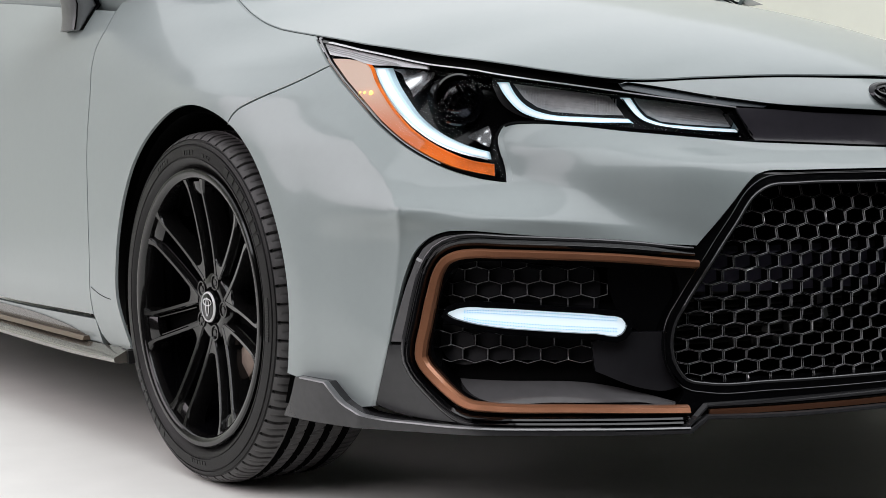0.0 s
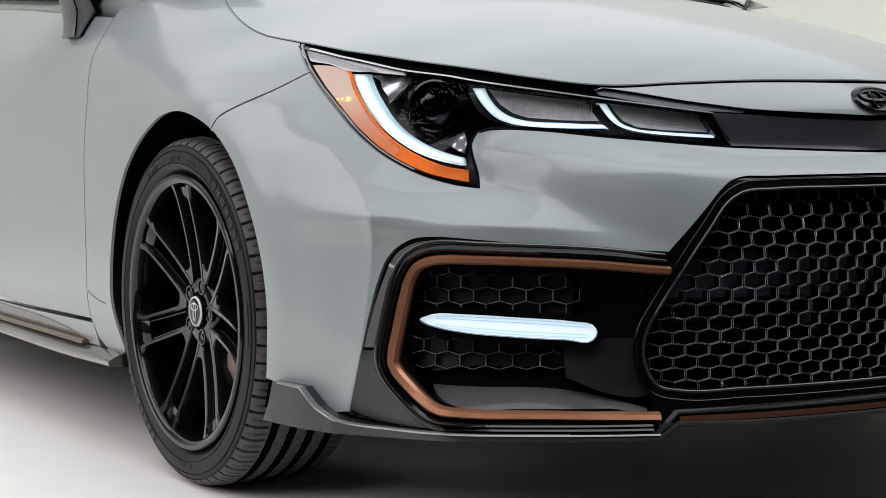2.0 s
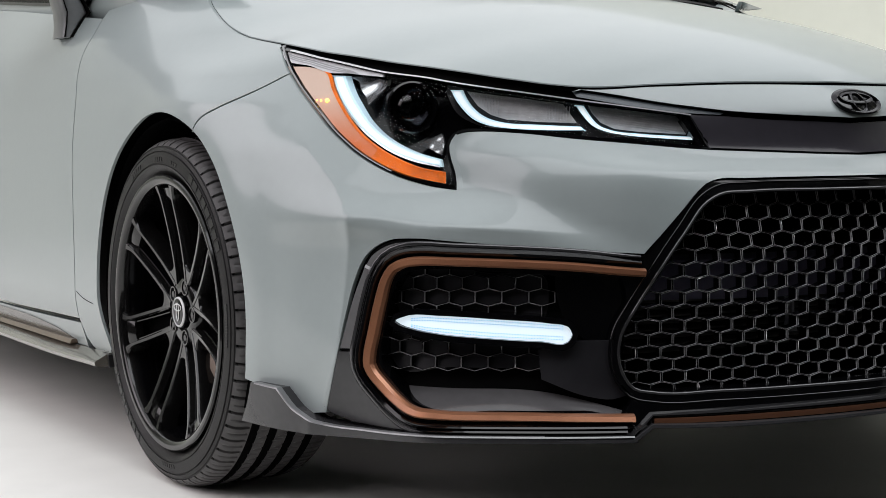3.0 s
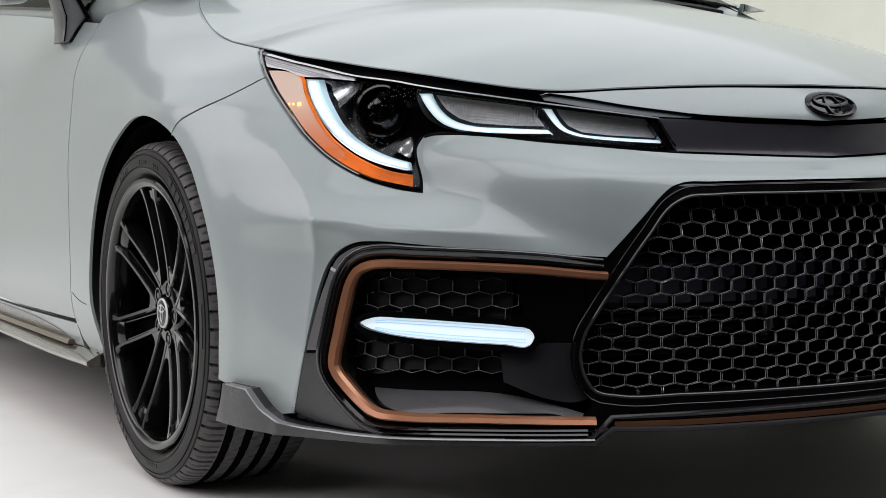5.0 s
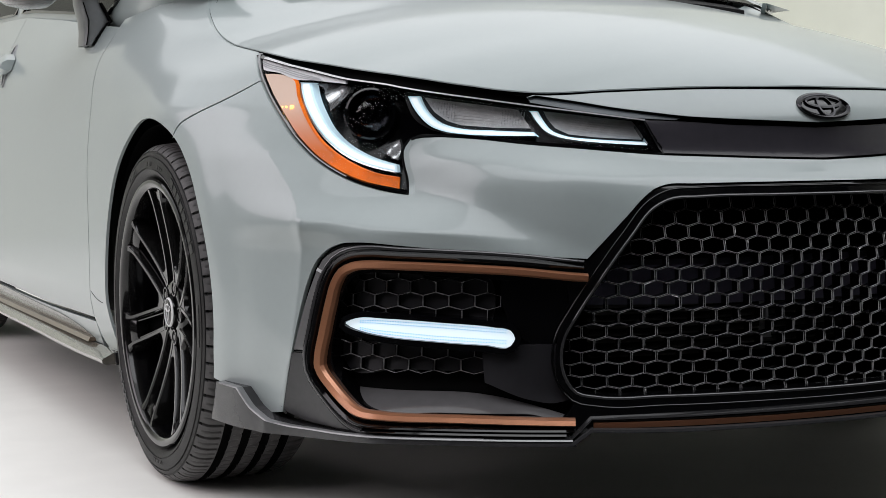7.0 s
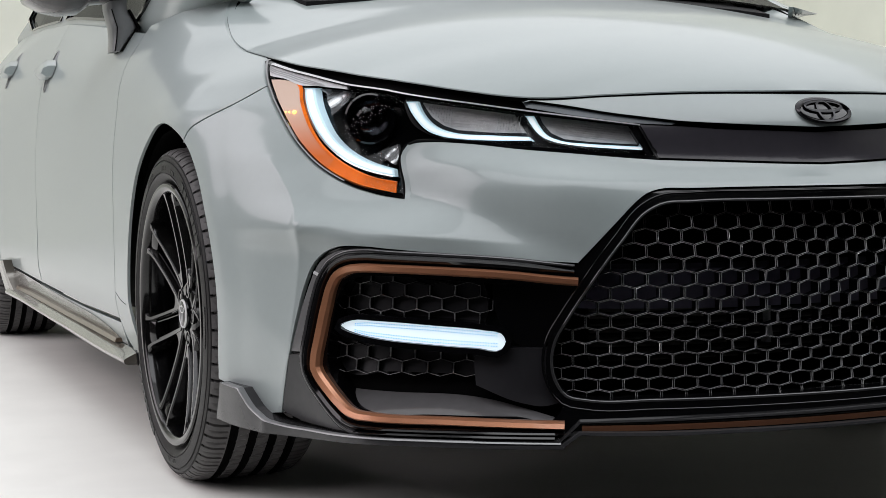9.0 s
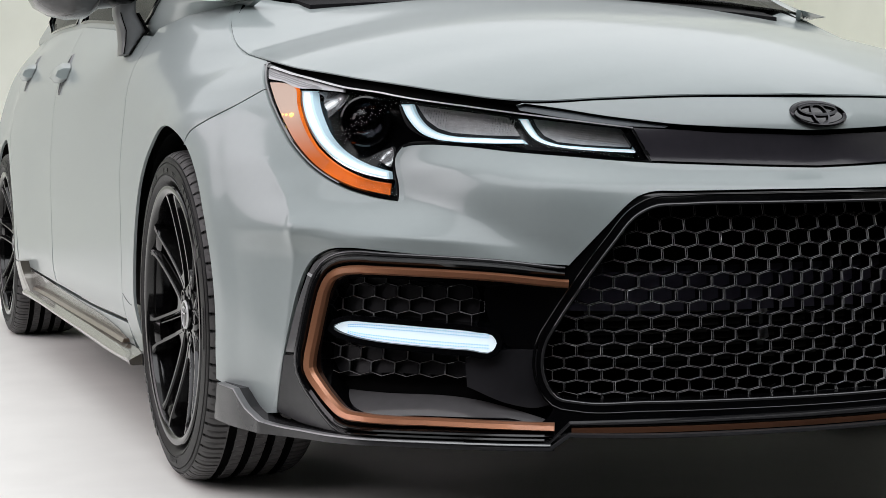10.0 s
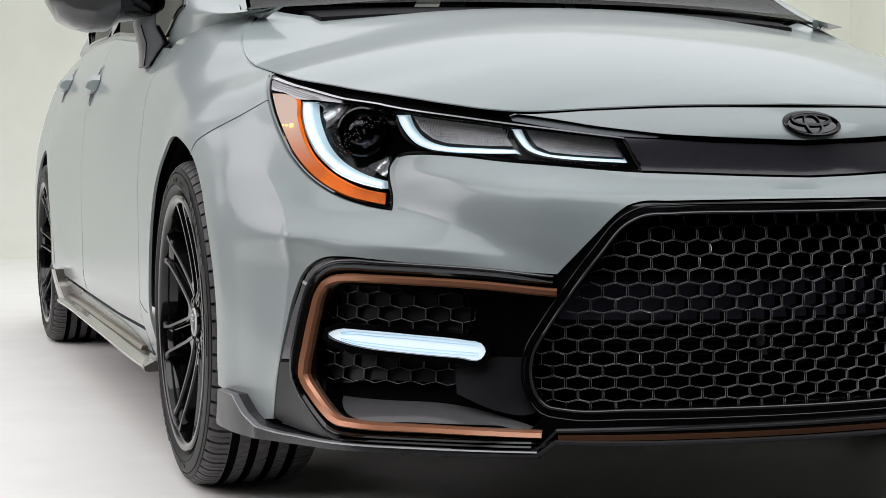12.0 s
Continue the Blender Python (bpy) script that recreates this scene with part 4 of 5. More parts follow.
    up = curve([(.615, .412), (.700, .420), (.835, .424), (.857, .400), (.862, .366), (.75, .362), (.615, .352)], closed=True)
    down = curve([(.622, .312), (.70, .316), (.80, .326), (.868, .336), (.876, .300), (.862, .276), (.76, .2745), (.66, .273), (.622, .272)], closed=True)
    for region, heights, shift in ((up, [.340, .3615, .3830, .4045, .4260, .4475], .0205), (down, [.2422, .2637, .2852, .3067, .3282], 0.0)):
        part("insert_plate", panel_mesh(inset(region, .002), step=.03, deep=.041, thick=.006), PLATE, pocket, "dark grey plate behind the honeycomb")
        part("pocket_mesh", hexes(region, .0415, .0215, .030, .016, .10, shift=shift, rows_at=heights), HOUSING, pocket, "black honeycomb insert")
        part("insert_edge", hexes(region, .0415, .0215, .030, .016, .060, shift=shift, edge=True, rows_at=heights), INSERT, pocket, "thin insert edge, its highlight put into a pale colour", 60)
    part("mask_seam", sweep_mesh(line((.940, .302), (.900, .302), 8), [(-.0012, -.004), (-.0009, -.0035), (.0009, -.0035), (.0012, -.004)]), LINER, trim, "")
    # lower mask corner: the reflection on black plastic is painted as grey
    corner = curve([(.942, .299, 1), (.9705, .202), (.945, .193), (.86, .1865), (.79, .1865, 1), (.79, .1925), (.826, .200), (.868, .228), (.903, .262), (.909, .299, 1)], closed=True)
    part("mask_corner", panel_mesh(corner, step=.012, deep=.001, thick=.01), GREY, trim, "glossy lower mask corner, its reflection put into dark grey")
    # bevel facets of the black mask, greyer to carry what they reflect
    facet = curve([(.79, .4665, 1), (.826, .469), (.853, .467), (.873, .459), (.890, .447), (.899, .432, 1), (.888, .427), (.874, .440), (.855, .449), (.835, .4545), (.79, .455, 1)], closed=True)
    part("mask_facet", panel_mesh(inset(facet, .0005), step=.012, deep=.0005, thick=.01), BEVEL, trim, "glossy bevelled upper corner, its reflection put into a lighter grey")
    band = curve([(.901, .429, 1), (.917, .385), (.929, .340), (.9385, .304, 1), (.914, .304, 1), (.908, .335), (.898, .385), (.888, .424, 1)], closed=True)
    part("mask_facet", panel_mesh(band, step=.012, deep=.0008, thick=.01), BEVEL, trim, "glossy side facet, its reflection put into a lighter grey")
    # glint where the facets meet, laid on as a pale strip
    part("facet_edge", sweep_mesh(line((.8995, .4315), (.8865, .4255), 6), [(-.0030, -.004), (-.0022, .0010), (.0022, .0010), (.0030, -.004)]), SILVER, trim, "pale strip painted as the glint between the facets", 40)
    # ramp at the pocket's foot, with its overhead reflection in a lighter grey
    top_line = curve([(.848, .246), (.762, .245), (.624, .241), (.556, .228), (.490, .211)])
    low_line = curve([(.822, .218), (.762, .212), (.624, .2115), (.556, .211), (.490, .210)])
    m = 24
    pick = lambda c: np.column_stack([np.interp(np.linspace(0, 1, m), np.linspace(0, 1, len(c)), c[:, i]) for i in (0, 1)])
    a, b = pick(top_line), pick(low_line)
    bm = bmesh.new()
    rows = []
    for v in np.linspace(0, 1, 7):
        q = a * (1 - v) + b * v
        rows.append([bm.verts.new(p) for p in skin(q[:, 0], q[:, 1], (.047 - .045 * v ** .8) * np.interp(np.linspace(0, 1, m), [0, .7, 1], [1, .8, .35]))])
    for r, w in zip(rows, rows[1:]):
        for i in range(m - 1):
            bm.faces.new((r[i], r[i + 1], w[i + 1], w[i]))
    bmesh.ops.recalc_face_normals(bm, faces=bm.faces)
    part("pocket_ramp", bm, RAMP, pocket, "glossy ramp, its overhead reflection put into a lighter grey")
    cheek = curve([(.629, .305, 1), (.624, .262, 1), (.555, .236), (.516, .231), (.494, .236, 1), (.508, .262), (.514, .29), (.512, .318, 1), (.568, .318)], closed=True)
    part("pocket_cheek", panel_mesh(cheek, step=.015, deep=.016, thick=.03), PLATE, pocket, "dull dark plastic cheek")
    cheek2 = curve([(.600, .420), (.592, .36), (.565, .325), (.52, .318), (.505, .35), (.490, .39), (.495, .412)], closed=True)
    part("pocket_panel", panel_mesh(cheek2, step=.02, deep=.026, thick=.03), GLOSS, pocket, "gloss black panel")
    # fog lamp
    fog = curve([(.851, .348), (.840, .354), (.826, .358), (.780, .358), (.692, .353), (.606, .346), (.584, .342), (.577, .330), (.584, .318), (.623, .319), (.709, .324), (.779, .330), (.825, .338), (.842, .343)], closed=True)
    bez = part("fog_lamp", panel_mesh(inset(fog, -.009), [fog], step=.012, deep=.002, thick=.035), GLOSS, car, "slim LED fog lamp in a black bezel")
    part("led_bar", panel_mesh(inset(fog, .0005), step=.012, deep=.010, thick=.02), FOG, bez, "lit white LED bar")
    bm = bmesh.new()
    for i in range(56):
        s = .592 + .0042 * i
        mid = np.interp(s, [.58, .70, .85], [.331, .3385, .348])
        h = np.interp(s, [.58, .70, .80, .85], [.0115, .0135, .011, .003])
        for sg in (-1, 1):
            for k in (.50, .86):
                z = mid + sg * h * k
                v = [bm.verts.new(p) for p in skin(np.array([s - .0011, s + .0011, s + .0011, s - .0011]), np.array([z - .0009, z - .0009, z + .0009, z + .0009]), .0085)]
                w = [bm.verts.new(p) for p in skin(np.array([s - .0011, s + .0011, s + .0011, s - .0011]), np.array([z - .0009, z - .0009, z + .0009, z + .0009]), .0105)]
                bm.faces.new(v)
                for j in range(4):
                    bm.faces.new((v[j], v[(j + 1) % 4], w[(j + 1) % 4], w[j]))
    tagged(part("led_pip", bm, PIP, bez, "rows of tiny moulded pips"), kind="stuff")
    lens = part("fog_lens", panel_mesh(inset(fog, .0005), step=.012, deep=.003, thick=.004), LENS, bez, "clear fog lamp lens")
    lens.visible_shadow = False
    # lip and winglets
    crest = curve([(1.122, .236, 1), (1.051, .234, 1), (1.036, .219), (1.021, .205), (1.000, .195), (.983, .1885), (.959, .184), (.889, .182), (.80, .1825), (.605, .183), (.493, .183)])
    wing = np.vstack((curve([(1.173, .165), (1.148, .190), (1.122, .236)])[:-1], crest, curve([(.488, .1745), (.605, .1735), (.753, .173), (.86, .170), (.93, .167), (1.029, .167), (1.10, .166)])))
    lip = part("splitter_lip", panel_mesh(wing, step=.010, deep=-.006, thick=.05, surf=lip_skin), GREY, car, "satin dark grey splitter lip with an upright winglet")
    # highlight along the lip's upper edge, given as a silver grey bar
    part("lip_crest", sweep_mesh(crest[np.hypot(*(crest - (1.122, .236)).T) > .01], [(-.0016, -.004), (-.0013, .0072), (.0008, .0085), (.0016, .0060), (.0016, -.004)], surf=lip_skin), STALK, lip, "upper edge of the lip, its highlight put into a silver grey", 40)
    kink = curve([(.60, .1765), (.494, .177, 1), (.466, .1975, 1), (.428, .1965), (.172, .1955), (0, .195)])
    part("lip_edge", sweep_mesh(kink, [(-.003, -.03), (-.0035, .004), (-.002, .008), (.002, .008), (.0035, .004), (.003, -.03)], surf=lip_skin), GREY, lip, "", 30)
    top = curve([(.62, .1835), (.496, .184, 1), (.4655, .2135, 1), (.425, .2140), (.2, .2160), (0, .2160)])
    # the highlight carried on over the lip's centre
    part("lip_crest", sweep_mesh(top, [(-.0014, -.012), (-.0011, .0072), (.0011, .0072), (.0014, -.012)], surf=lip_skin), SHEEN, lip, "", 40)
    for dz, h in ((.0062, .004), (.0118, .001)):
        step = curve([(.80 + dz, .1835 + dz), (.76, .1832 + dz), (.605, .1832 + dz), (.502, .1832 + dz)])
        part("lip_step", sweep_mesh(step, [(-.0022, -.012), (-.0020, h - .002), (.0006, h), (.0022, h - .003), (.0022, -.012)], surf=lip_skin, scale=np.interp(np.linspace(0, 1, len(step)), [0, .25, 1], [.25, 1, 1])), GLOSS, lip, "thin stepped ledge", 40)
    for q in (trim, pocket, bez, lip):
        mirrored(q, car)
    # centre of the lip with its bronze strip
    half = np.vstack((curve([(0, .2155), (.2, .2155), (.425, .2135), (.462, .213)]), curve([(.474, .201), (.466, .1965), (.428, .196), (.172, .195), (0, .1945)])))
    mid = part("lip_centre", panel_mesh(both(half), step=.014, deep=.004, thick=.05, surf=lip_skin), LIPGLOSS, car, "gloss black centre of the lip")
    x = np.linspace(-.463, .463, 60)
    part("bronze_strip", sweep_mesh(np.column_stack((x, .2038 + .001 * (1 - (x / .45) ** 2))), [(-.0042, -.01), (-.0042, .0005), (.0042, .0055), (.0042, -.01)], surf=lip_skin), BRONZE, mid, "bronze strip", 40)
    part("lip_top_line", sweep_mesh(np.column_stack((x, .2105 + .001 * (1 - (x / .45) ** 2))), [(-.0012, -.01), (-.0009, .003), (.0009, .003), (.0012, -.01)], surf=lip_skin), SHEEN, mid, "", 60)
    part("front_undertray", panel_mesh(both(curve([(0, -.86), (-.45, -.78), (-.70, -.58), (-.79, -.40), (-.60, -.20), (0, -.20)], step=.05)), step=.08, thick=.02,
                                       surf=lambda x, y, deep=0.0: np.column_stack((np.atleast_1d(x), np.atleast_1d(y), .190 + 0 * np.atleast_1d(x) + np.atleast_1d(deep)))), TEXTURED, car, "black undertray")
    # bar between the lamps
    half = np.vstack((curve([(0, .648), (.09, .651), (.19, .654), (.265, .659), (.345, .662)]), line((.345, .662), (.315, .606))[1:], BAR_LOW[::-1][1:]))
    part("nose_bar", panel_mesh(inset(both(half), .002), step=.013, deep=.008), BARGLOSS, car, "gloss black bar between the headlamps")
    # badge: a plain oval ring with crossed ovals
    a = np.linspace(0, 2 * math.pi, 48, endpoint=False)
    oval = lambda rx, rz, cz=0: np.column_stack((-.023 + rx * np.cos(a), .682 + cz + rz * np.sin(a)))
    badge = part("badge", panel_mesh(oval(.058, .0180), step=.01, deep=-.003, thick=.006), GLOSS, car, "oval dark chrome badge")
    part("badge_ring", sweep_mesh(oval(.0595, .0188), [(-.0036, .0), (-.003, .006), (.0, .0085), (.003, .006), (.0036, .0)], closed=True), DARKCHROME, badge, "dark chrome ring", 60)
    part("badge_oval", sweep_mesh(oval(.0175, .0168), [(-.003, .001), (-.002, .007), (.002, .007), (.003, .001)], closed=True), DARKCHROME, badge, "", 60)
    part("badge_oval", sweep_mesh(oval(.043, .0086, .0072), [(-.003, .001), (-.002, .007), (.002, .007), (.003, .001)], closed=True), DARKCHROME, badge, "", 60)


def dished(s, z, deep=0.0):
    """The skin, hollowed in shallow waves like a lamp's mirrored facets."""
    s, z = np.atleast_1d(np.array(s, float)), np.atleast_1d(np.array(z, float))
    return skin(s, z, deep + .004 * np.sin(s * 95) * np.cos(z * 120))


def build_lamp():
    outline = np.vstack((LAMP_OUT, LAMP_OUT2[1:], LAMP_IN[1:], line((.315, .606), (.345, .662))[1:], LAMP_TOP[1:-1]))
    lamp = part("headlamp", panel_mesh(inset(outline, .003), step=.015, deep=.052, thick=.03), HOUSING, car, "black LED headlamp with lit white light guides and amber edge")
    part("bezel", sweep_mesh(inset(outline, .0022), [(-.0018, -.03), (-.0018, -.002), (.0022, -.005), (.0022, -.03)], closed=True), HOUSING, lamp, "black lamp rim", 40)
    # face behind the inner light guides
    face = np.vstack((curve([(.80, .700), (.775, .668), (.74, .650), (.66, .639), (.562, .629), (.45, .620), (.34, .612)]), curve([(.352, .655), (.457, .669), (.561, .681), (.70, .699), (.80, .712)])))
    part("lamp_face", panel_mesh(face, step=.015, deep=.034, thick=.01), GREY, lamp, "dark grey inner face")
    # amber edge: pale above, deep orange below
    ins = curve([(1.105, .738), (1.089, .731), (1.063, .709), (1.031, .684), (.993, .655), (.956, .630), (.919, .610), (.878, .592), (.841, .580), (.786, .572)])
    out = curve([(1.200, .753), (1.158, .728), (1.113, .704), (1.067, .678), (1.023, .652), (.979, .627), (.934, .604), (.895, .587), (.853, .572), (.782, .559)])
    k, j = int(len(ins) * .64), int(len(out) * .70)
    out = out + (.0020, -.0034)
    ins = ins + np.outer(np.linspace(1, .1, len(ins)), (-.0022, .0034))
    part("amber_marker", panel_mesh(np.vstack((curve([(1.202, .7496), (1.145, .747), (1.1028, .7414)])[:-1], ins[:k], out[1:j][::-1])), step=.010, deep=.0075, thick=.004), PALE_AMBER, lamp, "amber side marker, its pale reflection put into the colour")
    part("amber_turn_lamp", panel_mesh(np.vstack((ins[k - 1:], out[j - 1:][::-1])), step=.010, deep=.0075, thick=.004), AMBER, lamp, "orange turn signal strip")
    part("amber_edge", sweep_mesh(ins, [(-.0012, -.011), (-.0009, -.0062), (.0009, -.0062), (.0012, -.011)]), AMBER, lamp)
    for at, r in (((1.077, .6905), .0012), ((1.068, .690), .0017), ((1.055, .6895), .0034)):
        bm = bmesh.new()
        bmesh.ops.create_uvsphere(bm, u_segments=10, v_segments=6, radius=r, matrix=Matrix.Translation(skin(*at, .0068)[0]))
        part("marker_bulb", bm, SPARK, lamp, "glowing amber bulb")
    # white light guides: outer and inner edge of each
    for a, b in (([(1.090, .732), (1.063, .709), (1.022, .677), (.981, .649), (.938, .624), (.899, .605), (.853, .590), (.795, .580)],
                  [(1.050, .730), (1.019, .705), (.986, .681), (.951, .655), (.914, .632), (.881, .617), (.849, .606), (.801, .596)]),
                 ([(.788, .703), (.779, .690), (.762, .672), (.739, .654), (.711, .644), (.676, .639), (.624, .636), (.541, .635)],
                  [(.754, .703), (.746, .690), (.729, .672), (.708, .660), (.683, .653), (.625, .649), (.575, .646), (.555, .645)]),
                 ([(.563, .677), (.551, .661), (.534, .644), (.510, .634), (.475, .628), (.404, .622), (.330, .618)],
                  [(.540, .676), (.530, .661), (.517, .647), (.492, .638), (.438, .6325), (.379, .629), (.335, .627)])):
        a, b = curve(a, step=.008), curve(b, step=.008)
        m = min(len(a), len(b))
        a, b = (np.column_stack([np.interp(np.linspace(0, 1, m), np.linspace(0, 1, len(c)), c[:, i]) for i in (0, 1)]) for c in (a, b))
        a, b = a * .93 + b * .07, a * .20 + b * .80
        part("light_guide", panel_mesh(np.vstack((a, b[::-1])), step=.006, deep=.018, thick=.014), LED, lamp, "lit white light guide", 50)
        n = 40
        a, b = (np.column_stack([np.interp(np.linspace(.01, .985, n), np.linspace(0, 1, len(c)), c[:, i]) for i in (0, 1)]) for c in (a, b))
        part("guide_core", panel_mesh(np.vstack((a * .72 + b * .28, (a * .22 + b * .78)[::-1])), step=.006, deep=.0165, thick=.006), CORE, lamp, "bright core of the light guide", 60)
        part("guide_wall", sweep_mesh(a, [(-.0012, -.045), (-.0012, -.0172), (.0012, -.0172), (.0012, -.045)]), FACET if a[0, 0] > 1 else HOUSING, lamp)
    # projector
    c = skin(.873, .676, .018)[0]
    turn = Vector((1, 0, 0)).rotation_difference(Vector((-.30, -.95, .02))).to_matrix().to_4x4()
    put = Matrix.Translation(Vector(c)) @ turn
    bm = lathe_mesh([(.042, -.03), (.042, .002), (.039, .004), (.037, .001), (.035, -.004), (.033, -.012), (.0315, -.012), (.0315, -.03)], 48)
    bmesh.ops.transform(bm, matrix=put, verts=bm.verts)
    part("projector_ring", bm, GLOSS, lamp, "black projector ring", 30)
    bm = lathe_mesh([(.0, .010), (.010, .009), (.018, .006), (.025, .0), (.0305, -.010), (.0305, -.016)], 48)
    bmesh.ops.transform(bm, matrix=put, verts=bm.verts)
    part("projector_lens", bm, BALL, lamp, "glass projector lens", 60)
    bm = lathe_mesh([(.0, -.026), (.012, -.024), (.024, -.019), (.032, -.012)], 40)
    bmesh.ops.transform(bm, matrix=put, verts=bm.verts)
    part("projector_bowl", bm, DARKCHROME, lamp, "dark mirrored bowl")
    # ribbed reflectors
    for pts, rows in (([(.752, .701), (.66, .689), (.582, .679), (.558, .649), (.626, .651), (.682, .6555), (.707, .663), (.730, .677)], 7),
                      ([(.534, .676), (.440, .667), (.362, .659), (.331, .6285), (.435, .634), (.486, .639), (.512, .649), (.527, .664)], 7)):
        poly = curve([(*p, 1) for p in pts], closed=True)
        part("reflector", panel_mesh(poly, step=.02, deep=.027, thick=.012), REFLECTOR, lamp, "smoked ribbed reflector")
        for i in range(rows):
            f = (i + .6) / rows
            a_, b_ = np.array(pts[0]) * (1 - f) + np.array(pts[-2]) * f, np.array(pts[2]) * (1 - f) + np.array(pts[3]) * f
            q = line(a_ * .94 + b_ * .06, a_ * .05 + b_ * .95, 10)
            q = q[inside(poly, q)]
            if len(q) > 2:
                part("rib", sweep_mesh(q, [(-.0010, -.029), (-.0007, -.0258), (.0007, -.0258), (.0010, -.029)]), REFLECTOR, lamp)
    for x0, x1, n in ((.738, .695, 10), (.612, .572, 9)):
        for i in range(n):
            s = x0 + (x1 - x0) * i / (n - 1)
            top, low = np.interp(s, [.572, .752], [.678, .7005]) - .003, np.interp(s, [.558, .626, .682, .707, .738], [.649, .651, .6555, .663, .684]) + .004
            if top - low > .006:
                part("prism", sweep_mesh(line((s, low), (s - .002, top), 6), [(-.0011, -.029), (-.0004, -.0254), (.0004, -.0254), (.0011, -.029)]), SILVER, lamp)
    # chrome flashes by the projector and the inner end
    for pts in ([(1.050, .728), (1.010, .727), (.955, .722, 1), (.948, .712), (.965, .694), (.975, .682, 1), (1.004, .704), (1.030, .722)], [(.850, .617), (.825, .628), (.805, .634, 1), (.797, .618), (.800, .600, 1), (.826, .609)]):
        part("chrome_flash", panel_mesh(curve(pts, closed=True), step=.008, deep=.026, thick=.01, surf=dished), FACET, lamp, "small silver facet")
    # inner wall pieces
    part("lamp_divider", sweep_mesh(curve([(.352, .655), (.335, .630), (.322, .611)]), [(-.010, -.04), (-.009, -.008), (.009, -.008), (.010, -.04)]), GLOSS, lamp, "gloss black end wall", 50)
    brow = np.vstack((curve([(1.258, .779), (1.23, .766), (1.200, .757), (1.137, .748), (1.08, .735), (1.049, .734), (1.007, .730), (.953, .726)]), curve([(.96, .7355), (1.0, .7405), (1.06, .7510), (1.141, .7645), (1.19, .7725)])))
    part("lamp_brow", panel_mesh(inset(brow, .0005), step=.01, deep=.006, thick=.006), BROW, lamp, "pale grey brow strip")
    for k, reach in ((.25, .98), (.5, .92), (.75, .86)):
        q = curve([(1.238, .771 + .006 * k), (1.19, .7580 + .010 * k), (1.137, .749 + .011 * k), (1.08, .737 + .011 * k), (1.02 + .1 * (1 - reach), .7315 + .007 * k)])
        part("brow_flute", sweep_mesh(q, [(-.0011, -.008), (-.0006, -.0054), (.0006, -.0054), (.0011, -.008)]), SILVER, lamp, "", 60)
    lens = part("lamp_lens", panel_mesh(inset(outline, .0046), step=.013, deep=.0035, thick=.002), LENS, lamp, "clear headlamp lens")
    lens.visible_shadow = False
    # highlight on the clear lens's top edge, built as a pale strip
    part("lens_lip", sweep_mesh(LAMP_TOP[LAMP_TOP[:, 0] < 1.22] - (0, .0015), [(-.0014, -.006), (-.0010, .0012), (.0008, .0018), (.0012, -.006)]), SILVER, lamp, "upper lens edge, its highlight put into a pale strip", 60)
    part("lens_edge", sweep_mesh(inset(np.vstack((LAMP_OUT, LAMP_OUT2[1:-12])), 0) + (-.0045, .001), [(-.0008, -.006), (-.0006, -.0005), (.0006, -.0005), (.0008, -.006)]), STALK, lamp, "grey moulded lens edge", 60)
    # down-turned paint below the nose panel, its shade painted as dark blue-grey
    ret = np.vstack((NOSE_LOW[(NOSE_LOW[:, 0] > .27)] - (0, .001), curve([(.558, .690), (.456, .675), (.36, .664), (.285, .660)])))
    part("nose_return", panel_mesh(ret, step=.012, deep=.007, thick=.006), RETURN, lamp, "underside of the nose panel, its shade put into blue-grey")
    # shade of the gap under the hood edge, as a black strip
    m = HOOD_FRONT[(HOOD_FRONT[:, 0] > .50) & (HOOD_FRONT[:, 0] < 1.275)]
    seal = np.vstack((m, LAMP_TOP[::-1][2:], curve([(.345, .664), (.456, .682), (.50, .689)])))
    part("lamp_seal", panel_mesh(seal, step=.012, deep=.022, thick=.01), LINER, lamp, "black strip for the shade between hood and lamp")
    mirrored(lamp, car)


build_front()
build_lamp()


